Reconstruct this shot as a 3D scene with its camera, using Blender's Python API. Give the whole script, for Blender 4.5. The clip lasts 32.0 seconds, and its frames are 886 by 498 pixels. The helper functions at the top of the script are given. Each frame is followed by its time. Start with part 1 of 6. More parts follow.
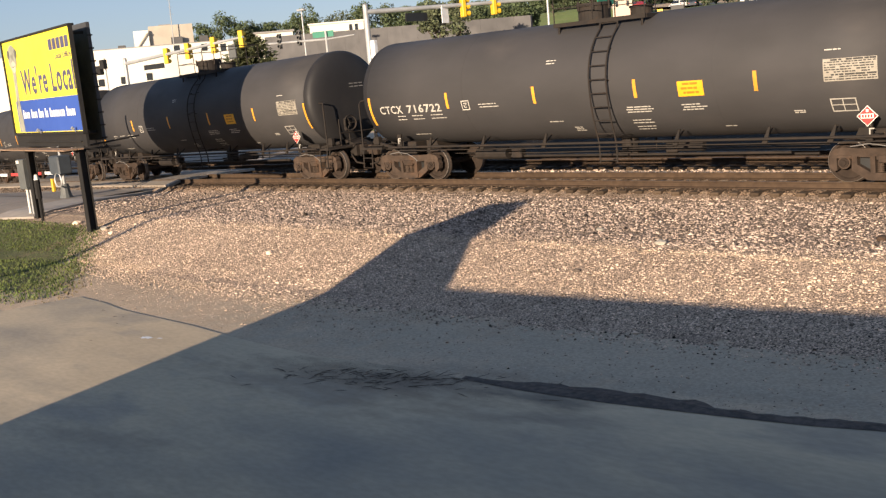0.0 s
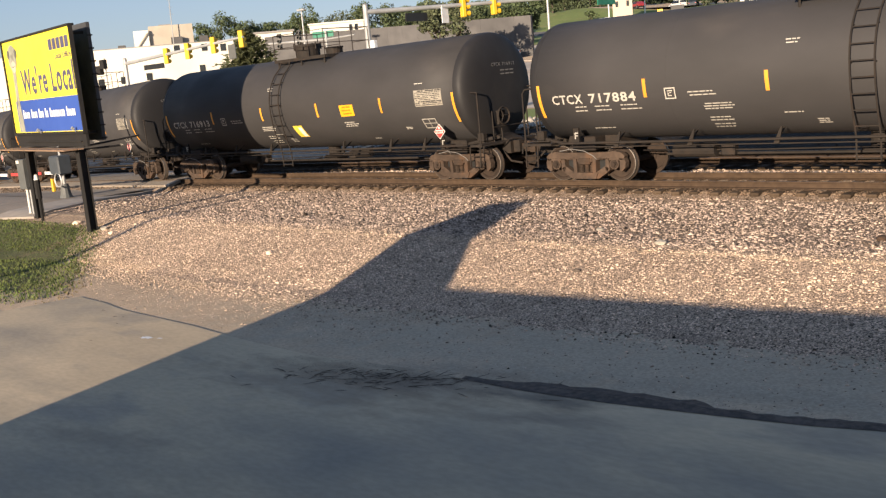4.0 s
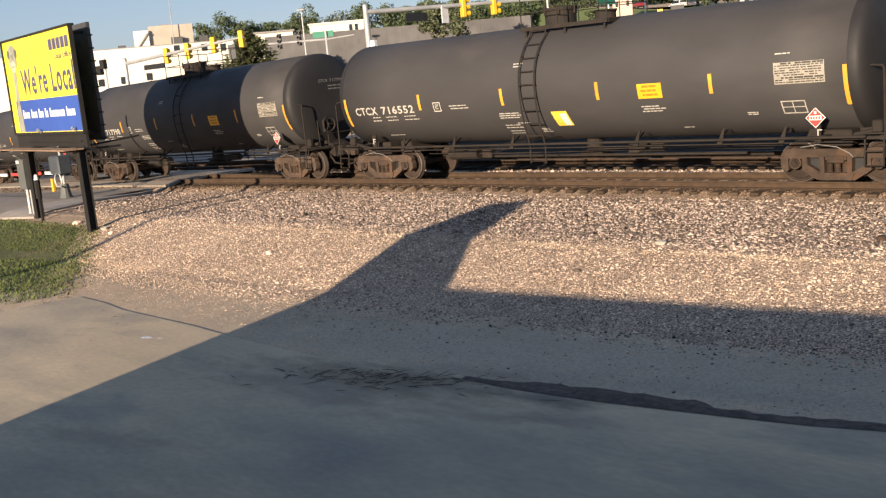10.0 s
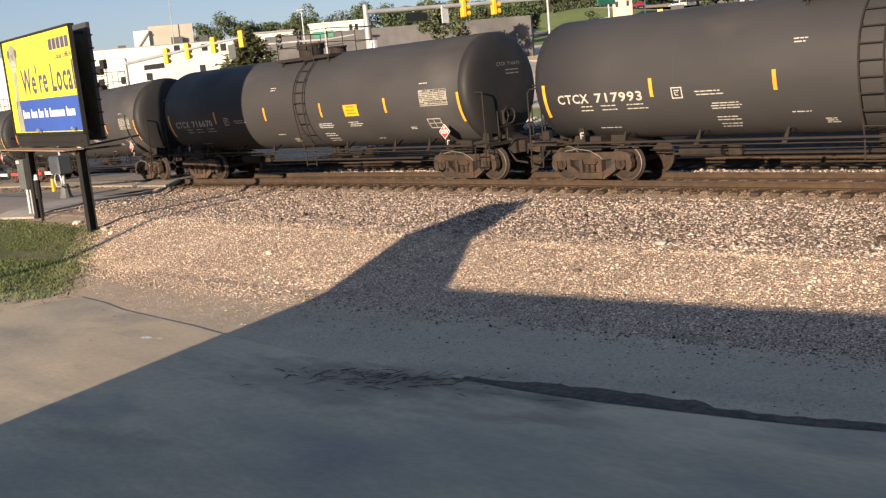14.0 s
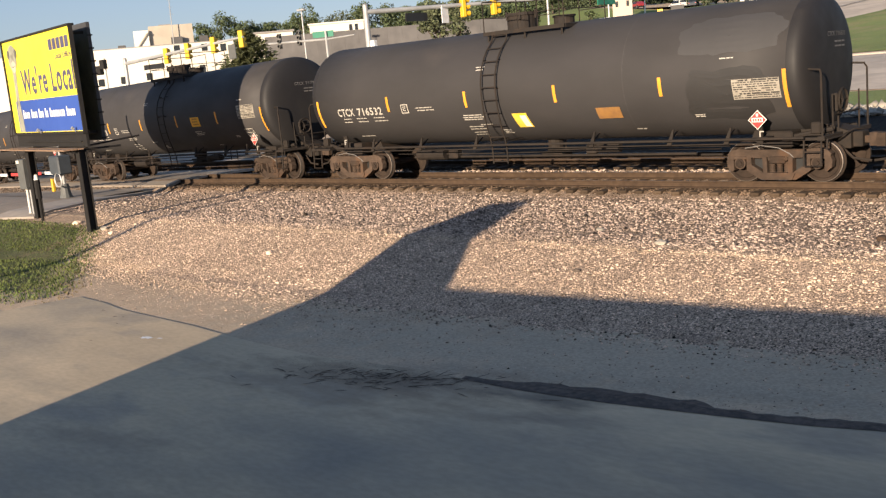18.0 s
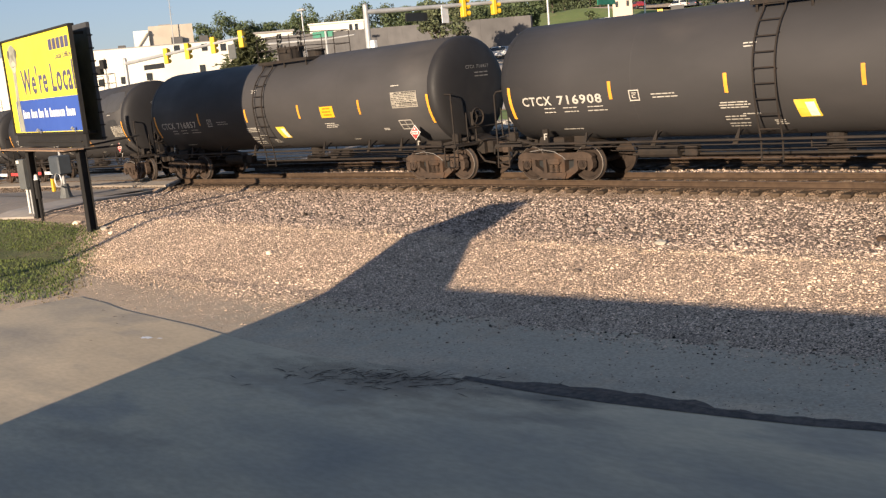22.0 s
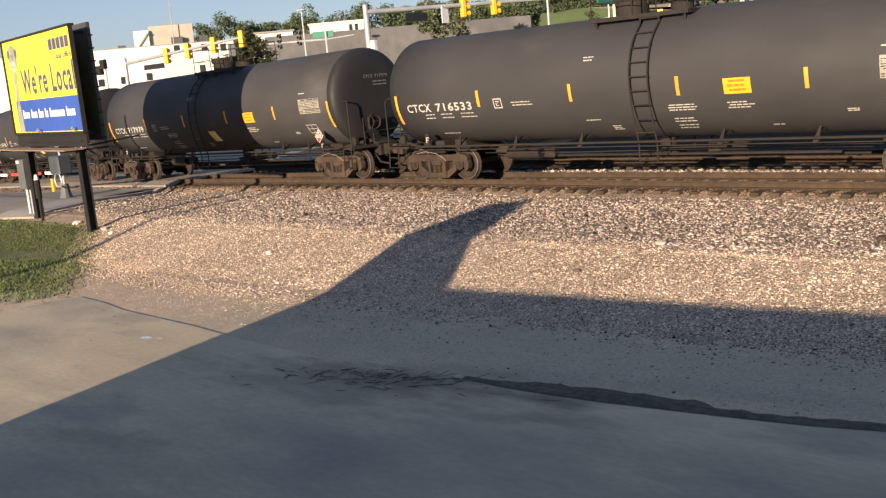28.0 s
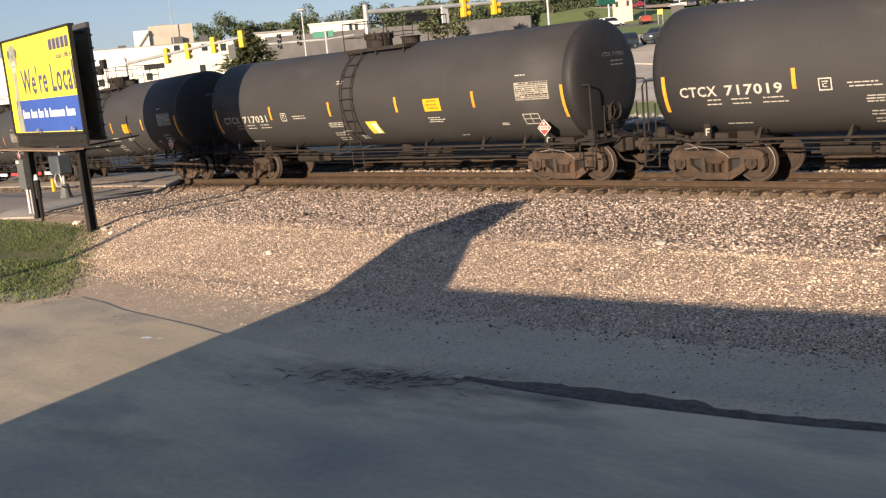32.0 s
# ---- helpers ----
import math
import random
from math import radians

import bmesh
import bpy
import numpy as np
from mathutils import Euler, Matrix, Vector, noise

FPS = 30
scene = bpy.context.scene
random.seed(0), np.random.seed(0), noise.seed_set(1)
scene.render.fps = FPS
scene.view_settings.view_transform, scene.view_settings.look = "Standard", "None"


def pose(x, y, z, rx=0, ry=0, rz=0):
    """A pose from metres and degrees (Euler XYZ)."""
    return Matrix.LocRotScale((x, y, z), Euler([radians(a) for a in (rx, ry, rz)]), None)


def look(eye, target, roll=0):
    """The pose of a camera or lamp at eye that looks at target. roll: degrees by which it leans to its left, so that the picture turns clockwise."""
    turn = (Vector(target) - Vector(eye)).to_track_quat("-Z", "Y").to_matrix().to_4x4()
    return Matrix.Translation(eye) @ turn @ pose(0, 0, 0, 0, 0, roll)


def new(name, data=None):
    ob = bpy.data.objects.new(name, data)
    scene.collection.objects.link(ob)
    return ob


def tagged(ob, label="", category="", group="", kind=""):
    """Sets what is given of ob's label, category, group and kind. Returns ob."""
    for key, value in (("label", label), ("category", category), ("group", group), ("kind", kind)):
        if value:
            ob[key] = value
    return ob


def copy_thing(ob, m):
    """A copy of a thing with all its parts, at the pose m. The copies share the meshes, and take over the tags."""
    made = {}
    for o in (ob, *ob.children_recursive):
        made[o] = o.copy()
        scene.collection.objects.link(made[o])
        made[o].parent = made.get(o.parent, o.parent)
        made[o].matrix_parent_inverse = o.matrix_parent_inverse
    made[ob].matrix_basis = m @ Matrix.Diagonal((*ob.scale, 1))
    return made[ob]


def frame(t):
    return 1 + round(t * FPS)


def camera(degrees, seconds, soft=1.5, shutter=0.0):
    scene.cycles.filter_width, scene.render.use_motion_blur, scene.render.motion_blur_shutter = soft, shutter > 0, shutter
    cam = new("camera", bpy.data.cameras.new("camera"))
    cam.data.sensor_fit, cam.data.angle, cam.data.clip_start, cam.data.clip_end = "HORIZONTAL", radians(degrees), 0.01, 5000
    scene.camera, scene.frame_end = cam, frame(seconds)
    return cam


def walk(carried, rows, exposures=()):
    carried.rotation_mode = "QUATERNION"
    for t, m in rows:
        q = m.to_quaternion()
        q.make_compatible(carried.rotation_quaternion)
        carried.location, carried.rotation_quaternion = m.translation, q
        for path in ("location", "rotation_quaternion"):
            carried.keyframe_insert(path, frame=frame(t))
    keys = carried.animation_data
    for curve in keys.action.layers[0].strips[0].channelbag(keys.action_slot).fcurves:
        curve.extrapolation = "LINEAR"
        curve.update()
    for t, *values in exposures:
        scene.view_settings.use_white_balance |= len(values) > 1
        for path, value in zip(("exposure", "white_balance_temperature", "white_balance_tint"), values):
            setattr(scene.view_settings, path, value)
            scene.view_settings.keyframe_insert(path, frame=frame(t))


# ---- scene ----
# Camera: fixed, high on a wall beside the yard, looking obliquely along the railway.
cam = camera(47.47, 32.0, soft=1.3)
EYE = Vector((0.0, 0.0, 3.158))
AIM = EYE + Vector((-0.6760, 0.7160, -0.1742)) * 20
CAMERA_POSE = look(EYE, AIM, -5.30)
walk(cam, [(0.0, CAMERA_POSE), (32.0, CAMERA_POSE)], exposures=[(0.0, 0.84, 6680, 11), (32.0, 0.84, 6680, 11)])

# Light: low evening sun behind the camera, clear sky.
SUN_TRAVEL = Vector((-0.245, 0.9695))
SUN_EL = radians(11.5)
world = bpy.data.worlds.new("sky")
scene.world = world
world.use_nodes = True
wn = world.node_tree
sky = wn.nodes.new("ShaderNodeTexSky")
sky.sky_type = "NISHITA"
sky.sun_disc = False
sky.sun_elevation = SUN_EL
sky.sun_rotation = math.atan2(-SUN_TRAVEL.x, -SUN_TRAVEL.y)
sky.dust_density = 0.2
sky.ozone_density = 4.0
even = wn.nodes.new("ShaderNodeGamma")
even.inputs["Gamma"].default_value = 0.55
tinge = wn.nodes.new("ShaderNodeMix")
tinge.data_type, tinge.blend_type = "RGBA", "MULTIPLY"
tinge.inputs["Factor"].default_value = 1.0
tinge.inputs["B"].default_value = (0.935, 0.942, 1.085, 1)
wn.links.new(sky.outputs[0], even.inputs["Color"])
wn.links.new(even.outputs[0], tinge.inputs["A"])
wn.links.new(tinge.outputs["Result"], wn.nodes["Background"].inputs[0])
wn.nodes["Background"].inputs[1].default_value = 0.150
sun = new("sun", bpy.data.lights.new("sun", "SUN"))
sun.data.energy = 5.0
sun.data.angle = radians(0.53)
sun.data.color = (1.0, 0.83, 0.635)
away = Vector((SUN_TRAVEL.x, SUN_TRAVEL.y, 0)).normalized() * math.cos(SUN_EL) - Vector((0, 0, math.sin(SUN_EL)))
sun.rotation_mode = "QUATERNION"
sun.rotation_quaternion = away.to_track_quat("-Z", "Y")
sun.location = (5, -20, 20)


# ---- materials ----
def mat(name, a, b=None, rough=0.7, metal=0.0, scale=3.0, bump=0.0, bump_scale=None, spots=None, spot_scale=0.6, spread=0.0, island=0.0, streak=None, spec=0.5, grain=0.0, grain_scale=45.0, stain=None, stain_scale=0.25, pools=()):
    """Two colours mixed by noise at two scales, optional stains of a third colour, relief, and a shift from piece to piece."""
    m = bpy.data.materials.new(name)
    m.use_nodes = True
    nt = m.node_tree
    p = nt.nodes["Principled BSDF"]
    p.inputs["Metallic"].default_value = metal
    p.inputs["Specular IOR Level"].default_value = spec
    co = nt.nodes.new("ShaderNodeTexCoord")
    vec = co.outputs["Object"]
    if streak:
        mp = nt.nodes.new("ShaderNodeMapping")
        mp.inputs["Scale"].default_value = streak
        nt.links.new(vec, mp.inputs["Vector"])
        vec = mp.outputs[0]
    if b is None:
        b = tuple(c * 0.8 for c in a)

    def noi(sc, det=4.0):
        n = nt.nodes.new("ShaderNodeTexNoise")
        n.inputs["Scale"].default_value = sc
        n.inputs["Detail"].default_value = det
        nt.links.new(vec, n.inputs["Vector"])
        return n.outputs["Fac"]

    def ramp(src, lo, hi):
        r = nt.nodes.new("ShaderNodeMapRange")
        r.inputs["From Min"].default_value = lo
        r.inputs["From Max"].default_value = hi
        nt.links.new(src, r.inputs["Value"])
        return r.outputs[0]

    def mix(fac, c1, c2):
        x = nt.nodes.new("ShaderNodeMix")
        x.data_type = "RGBA"
        for sock, val in ((x.inputs["Factor"], fac), (x.inputs["A"], c1), (x.inputs["B"], c2)):
            if isinstance(val, (tuple, float)):
                sock.default_value = (*val, 1) if isinstance(val, tuple) else val
            else:
                nt.links.new(val, sock)
        return x.outputs["Result"]

    fine = ramp(noi(scale), 0.3, 0.7)
    col = mix(fine, a, b)
    wide = ramp(noi(scale * 0.13, 3.0), 0.35, 0.65)
    hs = nt.nodes.new("ShaderNodeHueSaturation")
    br = nt.nodes.new("ShaderNodeMapRange")
    br.inputs["To Min"].default_value, br.inputs["To Max"].default_value = 0.88, 1.12
    nt.links.new(wide, br.inputs["Value"])
    nt.links.new(br.outputs[0], hs.inputs["Value"])
    nt.links.new(col, hs.inputs["Color"])
    col = hs.outputs[0]
    if spots:
        col = mix(ramp(noi(spot_scale, 6.0), 0.54, 0.66), col, spots)
    if stain:
        col = mix(ramp(noi(stain_scale, 5.0), 0.42, 0.72), col, stain)
    # soft-edged patches of another tone, for stains, dirt and painted shade
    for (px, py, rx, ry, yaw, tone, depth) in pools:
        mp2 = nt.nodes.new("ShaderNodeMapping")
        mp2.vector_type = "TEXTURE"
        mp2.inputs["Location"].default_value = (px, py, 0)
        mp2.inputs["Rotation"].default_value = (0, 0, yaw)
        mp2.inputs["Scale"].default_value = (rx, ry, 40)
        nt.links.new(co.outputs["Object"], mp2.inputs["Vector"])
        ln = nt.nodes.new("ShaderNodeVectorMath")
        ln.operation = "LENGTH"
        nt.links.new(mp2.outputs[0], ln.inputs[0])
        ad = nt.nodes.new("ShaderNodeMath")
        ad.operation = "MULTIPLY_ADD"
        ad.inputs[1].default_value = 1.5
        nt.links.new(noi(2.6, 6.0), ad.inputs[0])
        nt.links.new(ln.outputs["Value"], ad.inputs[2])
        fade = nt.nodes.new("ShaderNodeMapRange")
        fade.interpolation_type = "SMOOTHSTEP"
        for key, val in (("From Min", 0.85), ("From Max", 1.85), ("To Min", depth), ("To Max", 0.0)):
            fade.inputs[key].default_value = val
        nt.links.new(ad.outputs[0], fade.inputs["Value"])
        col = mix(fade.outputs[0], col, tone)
    if grain:
        g = nt.nodes.new("ShaderNodeMapRange")
        g.inputs["From Min"].default_value, g.inputs["From Max"].default_value = 0.36, 0.64
        g.inputs["To Min"].default_value, g.inputs["To Max"].default_value = 1 - grain, 1 + grain * 0.7
        nt.links.new(noi(grain_scale, 2.0), g.inputs["Value"])
        h3 = nt.nodes.new("ShaderNodeHueSaturation")
        nt.links.new(g.outputs[0], h3.inputs["Value"])
        nt.links.new(col, h3.inputs["Color"])
        col = h3.outputs[0]
    if spread or island:
        src = nt.nodes.new("ShaderNodeNewGeometry").outputs["Random Per Island"] if island else nt.nodes.new("ShaderNodeObjectInfo").outputs["Random"]
        k = island or spread
        h2 = nt.nodes.new("ShaderNodeHueSaturation")
        mr = nt.nodes.new("ShaderNodeMapRange")
        mr.inputs["To Min"].default_value, mr.inputs["To Max"].default_value = 1 - k, 1 + k
        nt.links.new(src, mr.inputs["Value"])
        nt.links.new(mr.outputs[0], h2.inputs["Value"])
        nt.links.new(col, h2.inputs["Color"])
        col = h2.outputs[0]
    nt.links.new(col, p.inputs["Base Color"])
    rr = nt.nodes.new("ShaderNodeMapRange")
    rr.inputs["To Min"].default_value, rr.inputs["To Max"].default_value = max(rough - 0.08, 0.03), min(rough + 0.08, 1)
    nt.links.new(fine, rr.inputs["Value"])
    nt.links.new(rr.outputs[0], p.inputs["Roughness"])
    if bump:
        bp = nt.nodes.new("ShaderNodeBump")
        bp.inputs["Strength"].default_value = 1.0
        bp.inputs["Distance"].default_value = bump
        nt.links.new(noi(bump_scale or scale * 4, 6.0), bp.inputs["Height"])
        nt.links.new(bp.outputs[0], p.inputs["Normal"])
    return m


M = {}
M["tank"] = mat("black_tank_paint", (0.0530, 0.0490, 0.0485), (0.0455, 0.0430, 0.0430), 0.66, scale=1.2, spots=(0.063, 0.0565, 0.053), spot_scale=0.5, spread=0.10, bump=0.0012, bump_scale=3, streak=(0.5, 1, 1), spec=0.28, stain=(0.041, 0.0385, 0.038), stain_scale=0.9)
# Tank black darkened for the ends, their shade put into the colour.
M["tankend_shaded"] = mat("black_tank_end_paint", (0.022, 0.0205, 0.0205), (0.018, 0.017, 0.018), 0.6, scale=1.5, spots=(0.030, 0.027, 0.025), spot_scale=0.9, spec=0.3)
M["black"] = mat("black_steel", (0.020, 0.0165, 0.0145), (0.032, 0.025, 0.020), 0.8, scale=6, spots=(0.036, 0.026, 0.020), spot_scale=2.5, spec=0.25)
M["truck"] = mat("rusty_cast_steel", (0.074, 0.050, 0.036), (0.042, 0.030, 0.023), 0.92, scale=6, bump=0.008, bump_scale=18, spots=(0.082, 0.048, 0.030), spot_scale=2.2, spread=0.3, spec=0.25)
M["wheel"] = mat("wheel_steel", (0.050, 0.034, 0.025), (0.032, 0.023, 0.018), 0.9, scale=7, spread=0.25, spec=0.25)
M["tread"] = mat("worn_tread", (0.17, 0.145, 0.125), (0.12, 0.10, 0.085), 0.5, metal=0.5)
M["rail"] = mat("rusty_rail", (0.078, 0.050, 0.031), (0.052, 0.034, 0.023), 0.9, scale=8, bump=0.002, spec=0.25)
M["railtop"] = mat("rail_head", (0.13, 0.10, 0.078), (0.18, 0.145, 0.12), 0.55, metal=0.4, scale=8)
M["tie"] = mat("weathered_tie", (0.054, 0.037, 0.024), (0.088, 0.062, 0.042), 0.95, scale=7, bump=0.01, bump_scale=20, spread=0.35, streak=(3, 0.5, 3), spec=0.2)
M["trackstone"] = mat("rust_stained_stone", (0.15, 0.105, 0.07), (0.10, 0.07, 0.048), 0.95, scale=2, island=0.7)
M["white"] = mat("white_stencil", (0.50, 0.465, 0.405), (0.40, 0.37, 0.32), 0.65, scale=9)
M["panel"] = mat("cream_panel", (0.39, 0.355, 0.295), (0.31, 0.275, 0.22), 0.65, scale=9)
M["stone"] = mat("pale_landscape_stone", (0.44, 0.39, 0.32), (0.34, 0.30, 0.25), 0.9, scale=5, island=0.4)
M["straw"] = mat("dry_grass", (0.20, 0.15, 0.075), (0.14, 0.12, 0.05), 0.9, scale=2, island=0.4)
M["ink"] = mat("dark_print", (0.05, 0.045, 0.04), None, 0.6, scale=9)
M["reflector"] = mat("yellow_reflector", (0.78, 0.345, 0.035), (0.66, 0.28, 0.03), 0.5, scale=9, spread=0.12)
M["orange"] = mat("orange_placard", (0.80, 0.40, 0.015), (0.72, 0.35, 0.015), 0.5, scale=9)
M["orange_ink"] = mat("orange_print", (0.45, 0.20, 0.01), None, 0.5)
M["faded"] = mat("faded_placard", (0.30, 0.15, 0.04), (0.22, 0.11, 0.04), 0.7, scale=5)
M["tag"] = mat("yellow_tag", (0.85, 0.55, 0.04), (0.85, 0.62, 0.10), 0.4, scale=3)
M["tagwhite"] = mat("white_tag", (0.80, 0.78, 0.70), None, 0.4)
M["red"] = mat("red_placard", (0.58, 0.055, 0.05), (0.48, 0.05, 0.045), 0.5, scale=9)
# Pools are stains, except the fifth: shade near the building put into colour.
M["concrete"] = mat("worn_concrete", (0.485, 0.382, 0.253), (0.556, 0.437, 0.291), 0.9, scale=1.4, bump=0.002, bump_scale=40, spots=(0.37, 0.305, 0.225), spot_scale=0.55, stain=(0.27, 0.238, 0.19), stain_scale=0.33, grain=0.06, grain_scale=9, streak=(0.7, 1.5, 1), pools=((-9.7, 8.80, 3.6, 1.25, 0.15, (0.29, 0.222, 0.15), 0.85), (-9.4, 9.00, 2.0, 0.50, 0.25, (0.17, 0.13, 0.094), 0.65), (-7.15, 9.32, 1.1, 0.26, 0.1, (0.15, 0.127, 0.10), 0.8), (-6.6, 8.80, 0.9, 0.26, 0.3, (0.25, 0.205, 0.155), 0.6), (-8.6, 3.6, 4.6, 2.6, 0.2, (0.33, 0.275, 0.20), 0.6), (-11.3, 5.6, 1.6, 0.35, 0.2, (0.26, 0.215, 0.16), 0.6)))
M["dirt"] = mat("gravelly_dirt", (0.57, 0.42, 0.278), (0.48, 0.352, 0.232), 0.97, scale=2, bump=0.004, bump_scale=30, spots=(0.52, 0.375, 0.25), spot_scale=0.5, grain=0.13, grain_scale=24, pools=((-8.4, 9.85, 2.2, 0.45, 0.15, (0.20, 0.155, 0.115), 0.7), (-5.4, 10.55, 4.4, 0.42, 0.16, (0.26, 0.21, 0.155), 0.75), (-6.8, 11.0, 12.0, 2.4, 0.08, (0.425, 0.352, 0.256), 0.8)))
# First pool browner dirt; second paints shade between ballast stones into the shoulder.
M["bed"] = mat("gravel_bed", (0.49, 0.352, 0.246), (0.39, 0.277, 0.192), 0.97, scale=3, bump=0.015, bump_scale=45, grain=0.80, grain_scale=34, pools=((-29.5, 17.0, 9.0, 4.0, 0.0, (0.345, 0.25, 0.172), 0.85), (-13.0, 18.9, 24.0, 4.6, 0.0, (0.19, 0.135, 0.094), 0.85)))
M["tieside"] = mat("rusty_fringe_stone", (0.155, 0.106, 0.072), (0.11, 0.076, 0.052), 0.95, scale=2, island=0.8, spec=0.2)
M["woodleaf"] = mat("wood_leaf", (0.048, 0.066, 0.028), (0.066, 0.084, 0.038), 0.8, scale=0.2, island=0.5)
M["sludge"] = mat("black_silt", (0.064, 0.049, 0.039), (0.100, 0.076, 0.060), 0.85, scale=6, bump=0.01, bump_scale=15, grain=0.35, grain_scale=12)
M["gravel"] = mat("tan_gravel", (0.57, 0.428, 0.318), (0.46, 0.343, 0.254), 0.95, scale=2, island=0.76, spec=0.2)
M["ballast"] = mat("grey_ballast", (0.45, 0.345, 0.272), (0.31, 0.235, 0.184), 0.95, scale=2, island=0.94, spec=0.2)
M["asphalt"] = mat("asphalt", (0.16, 0.145, 0.13), (0.13, 0.12, 0.11), 0.95, scale=2, bump=0.004, bump_scale=60, spots=(0.11, 0.10, 0.09), spot_scale=0.3)
M["roadc"] = mat("pale_concrete_road", (0.56, 0.47, 0.37), (0.49, 0.41, 0.325), 0.92, scale=1.5, bump=0.003, bump_scale=50, spots=(0.43, 0.355, 0.28), spot_scale=0.3)
# Near-black: puts the train's shade into the ballast behind; also serves dark loose stones.
M["darkballast"] = mat("dark_ballast", (0.045, 0.038, 0.032), (0.028, 0.024, 0.021), 0.95, scale=5, bump=0.03, bump_scale=18, grain=0.4, grain_scale=20, spec=0.05)
M["kerb"] = mat("kerb_concrete", (0.40, 0.35, 0.29), (0.34, 0.29, 0.25), 0.9, scale=3)
M["grass"] = mat("mown_grass", (0.15, 0.195, 0.045), (0.19, 0.23, 0.062), 0.95, scale=0.8, bump=0.03, bump_scale=12, spots=(0.23, 0.22, 0.08), spot_scale=0.2, grain=0.2, grain_scale=10)
M["turf"] = mat("trodden_turf", (0.085, 0.10, 0.030), (0.12, 0.11, 0.045), 0.95, scale=1.5, bump=0.03, bump_scale=14, spots=(0.19, 0.145, 0.075), spot_scale=0.7, grain=0.3, grain_scale=16)
M["street"] = mat("worn_grey_street", (0.30, 0.25, 0.20), (0.25, 0.21, 0.17), 0.93, scale=1.2, bump=0.004, bump_scale=50, spots=(0.34, 0.275, 0.21), spot_scale=0.4, grain=0.15, grain_scale=25)
M["blade"] = mat("grass_blade", (0.070, 0.102, 0.022), (0.112, 0.130, 0.036), 0.85, scale=1.0, island=0.65)
M["leaf"] = mat("leaf", (0.060, 0.084, 0.034), (0.082, 0.106, 0.044), 0.75, scale=0.7, island=0.45)
M["leaf2"] = mat("pale_leaf", (0.064, 0.080, 0.036), (0.090, 0.100, 0.048), 0.7, scale=0.7, island=0.45)
M["needle"] = mat("needle", (0.075, 0.088, 0.036), (0.105, 0.112, 0.048), 0.8, scale=0.7, island=0.4)
M["bark"] = mat("bark", (0.10, 0.075, 0.055), (0.07, 0.052, 0.04), 0.95, scale=6, bump=0.02)
M["wallwhite"] = mat("white_wall_panel", (0.72, 0.68, 0.585), (0.67, 0.63, 0.54), 0.8, scale=0.6)
M["wallcream"] = mat("cream_wall", (0.62, 0.50, 0.37), (0.56, 0.45, 0.33), 0.85, scale=0.8)
M["wallpink"] = mat("pink_cream_wall", (0.66, 0.50, 0.40), (0.60, 0.45, 0.36), 0.85, scale=0.8)
M["walltan"] = mat("tan_wall", (0.42, 0.37, 0.30), (0.37, 0.325, 0.265), 0.85, scale=0.8)
M["wallgrey"] = mat("grey_wall", (0.100, 0.095, 0.093), (0.083, 0.079, 0.078), 0.85, scale=0.8, spots=(0.115, 0.108, 0.104), spot_scale=0.3)
M["brick"] = mat("brown_brick", (0.22, 0.10, 0.07), (0.17, 0.08, 0.055), 0.9, scale=4)
M["roof"] = mat("roof_membrane", (0.30, 0.28, 0.26), None, 0.9)
M["window"] = mat("dark_window", (0.03, 0.033, 0.036), None, 0.12)
M["galv"] = mat("galvanised_steel", (0.44, 0.44, 0.43), (0.38, 0.38, 0.375), 0.55, metal=0.35, scale=6)
M["paintgrey"] = mat("grey_cabinet", (0.115, 0.118, 0.112), (0.09, 0.093, 0.09), 0.6, scale=4)
M["gateblue"] = mat("blue_grey_housing", (0.060, 0.070, 0.080), (0.048, 0.056, 0.064), 0.6, scale=4)
M["dim2"] = mat("grey_primer", (0.053, 0.050, 0.049), (0.048, 0.046, 0.0455), 0.62, scale=2)
M["repaint"] = mat("touched_up_black", (0.030, 0.028, 0.027), (0.025, 0.024, 0.0235), 0.6, scale=2)
M["dim"] = mat("grey_stencil", (0.20, 0.19, 0.18), (0.15, 0.14, 0.135), 0.7, scale=9)
M["signalyellow"] = mat("signal_yellow", (0.80, 0.47, 0.02), (0.70, 0.40, 0.02), 0.5, scale=4)
M["signalblack"] = mat("signal_black", (0.02, 0.02, 0.02), None, 0.5)
M["signgreen"] = mat("sign_green", (0.02, 0.19, 0.12), None, 0.4)
M["bbyellow"] = mat("billboard_yellow", (0.88, 0.72, 0.055), (0.84, 0.68, 0.05), 0.55, scale=0.8)
M["bbblue"] = mat("billboard_blue", (0.035, 0.085, 0.34), (0.03, 0.075, 0.31), 0.55, scale=0.8)
M["bbwhite"] = mat("billboard_white", (0.80, 0.80, 0.80), None, 0.55)
M["bbnavy"] = mat("billboard_navy", (0.09, 0.085, 0.16), None, 0.55)
M["bbgrey"] = mat("billboard_grey", (0.36, 0.355, 0.28), (0.25, 0.245, 0.19), 0.55, scale=3, spots=(0.19, 0.18, 0.14), spot_scale=2.5)
M["bbdark"] = mat("billboard_dark_print", (0.10, 0.095, 0.075), (0.14, 0.13, 0.10), 0.55, scale=5)
M["bbbeak"] = mat("billboard_beak_print", (0.52, 0.47, 0.36), (0.44, 0.40, 0.30), 0.55, scale=5)
M["bbrear"] = mat("weathered_dark_panel", (0.055, 0.056, 0.060), (0.040, 0.041, 0.046), 0.75, scale=2)
M["bbframe"] = mat("dark_billboard_frame", (0.018, 0.017, 0.017), (0.026, 0.024, 0.022), 0.8, scale=5, spec=0.2)
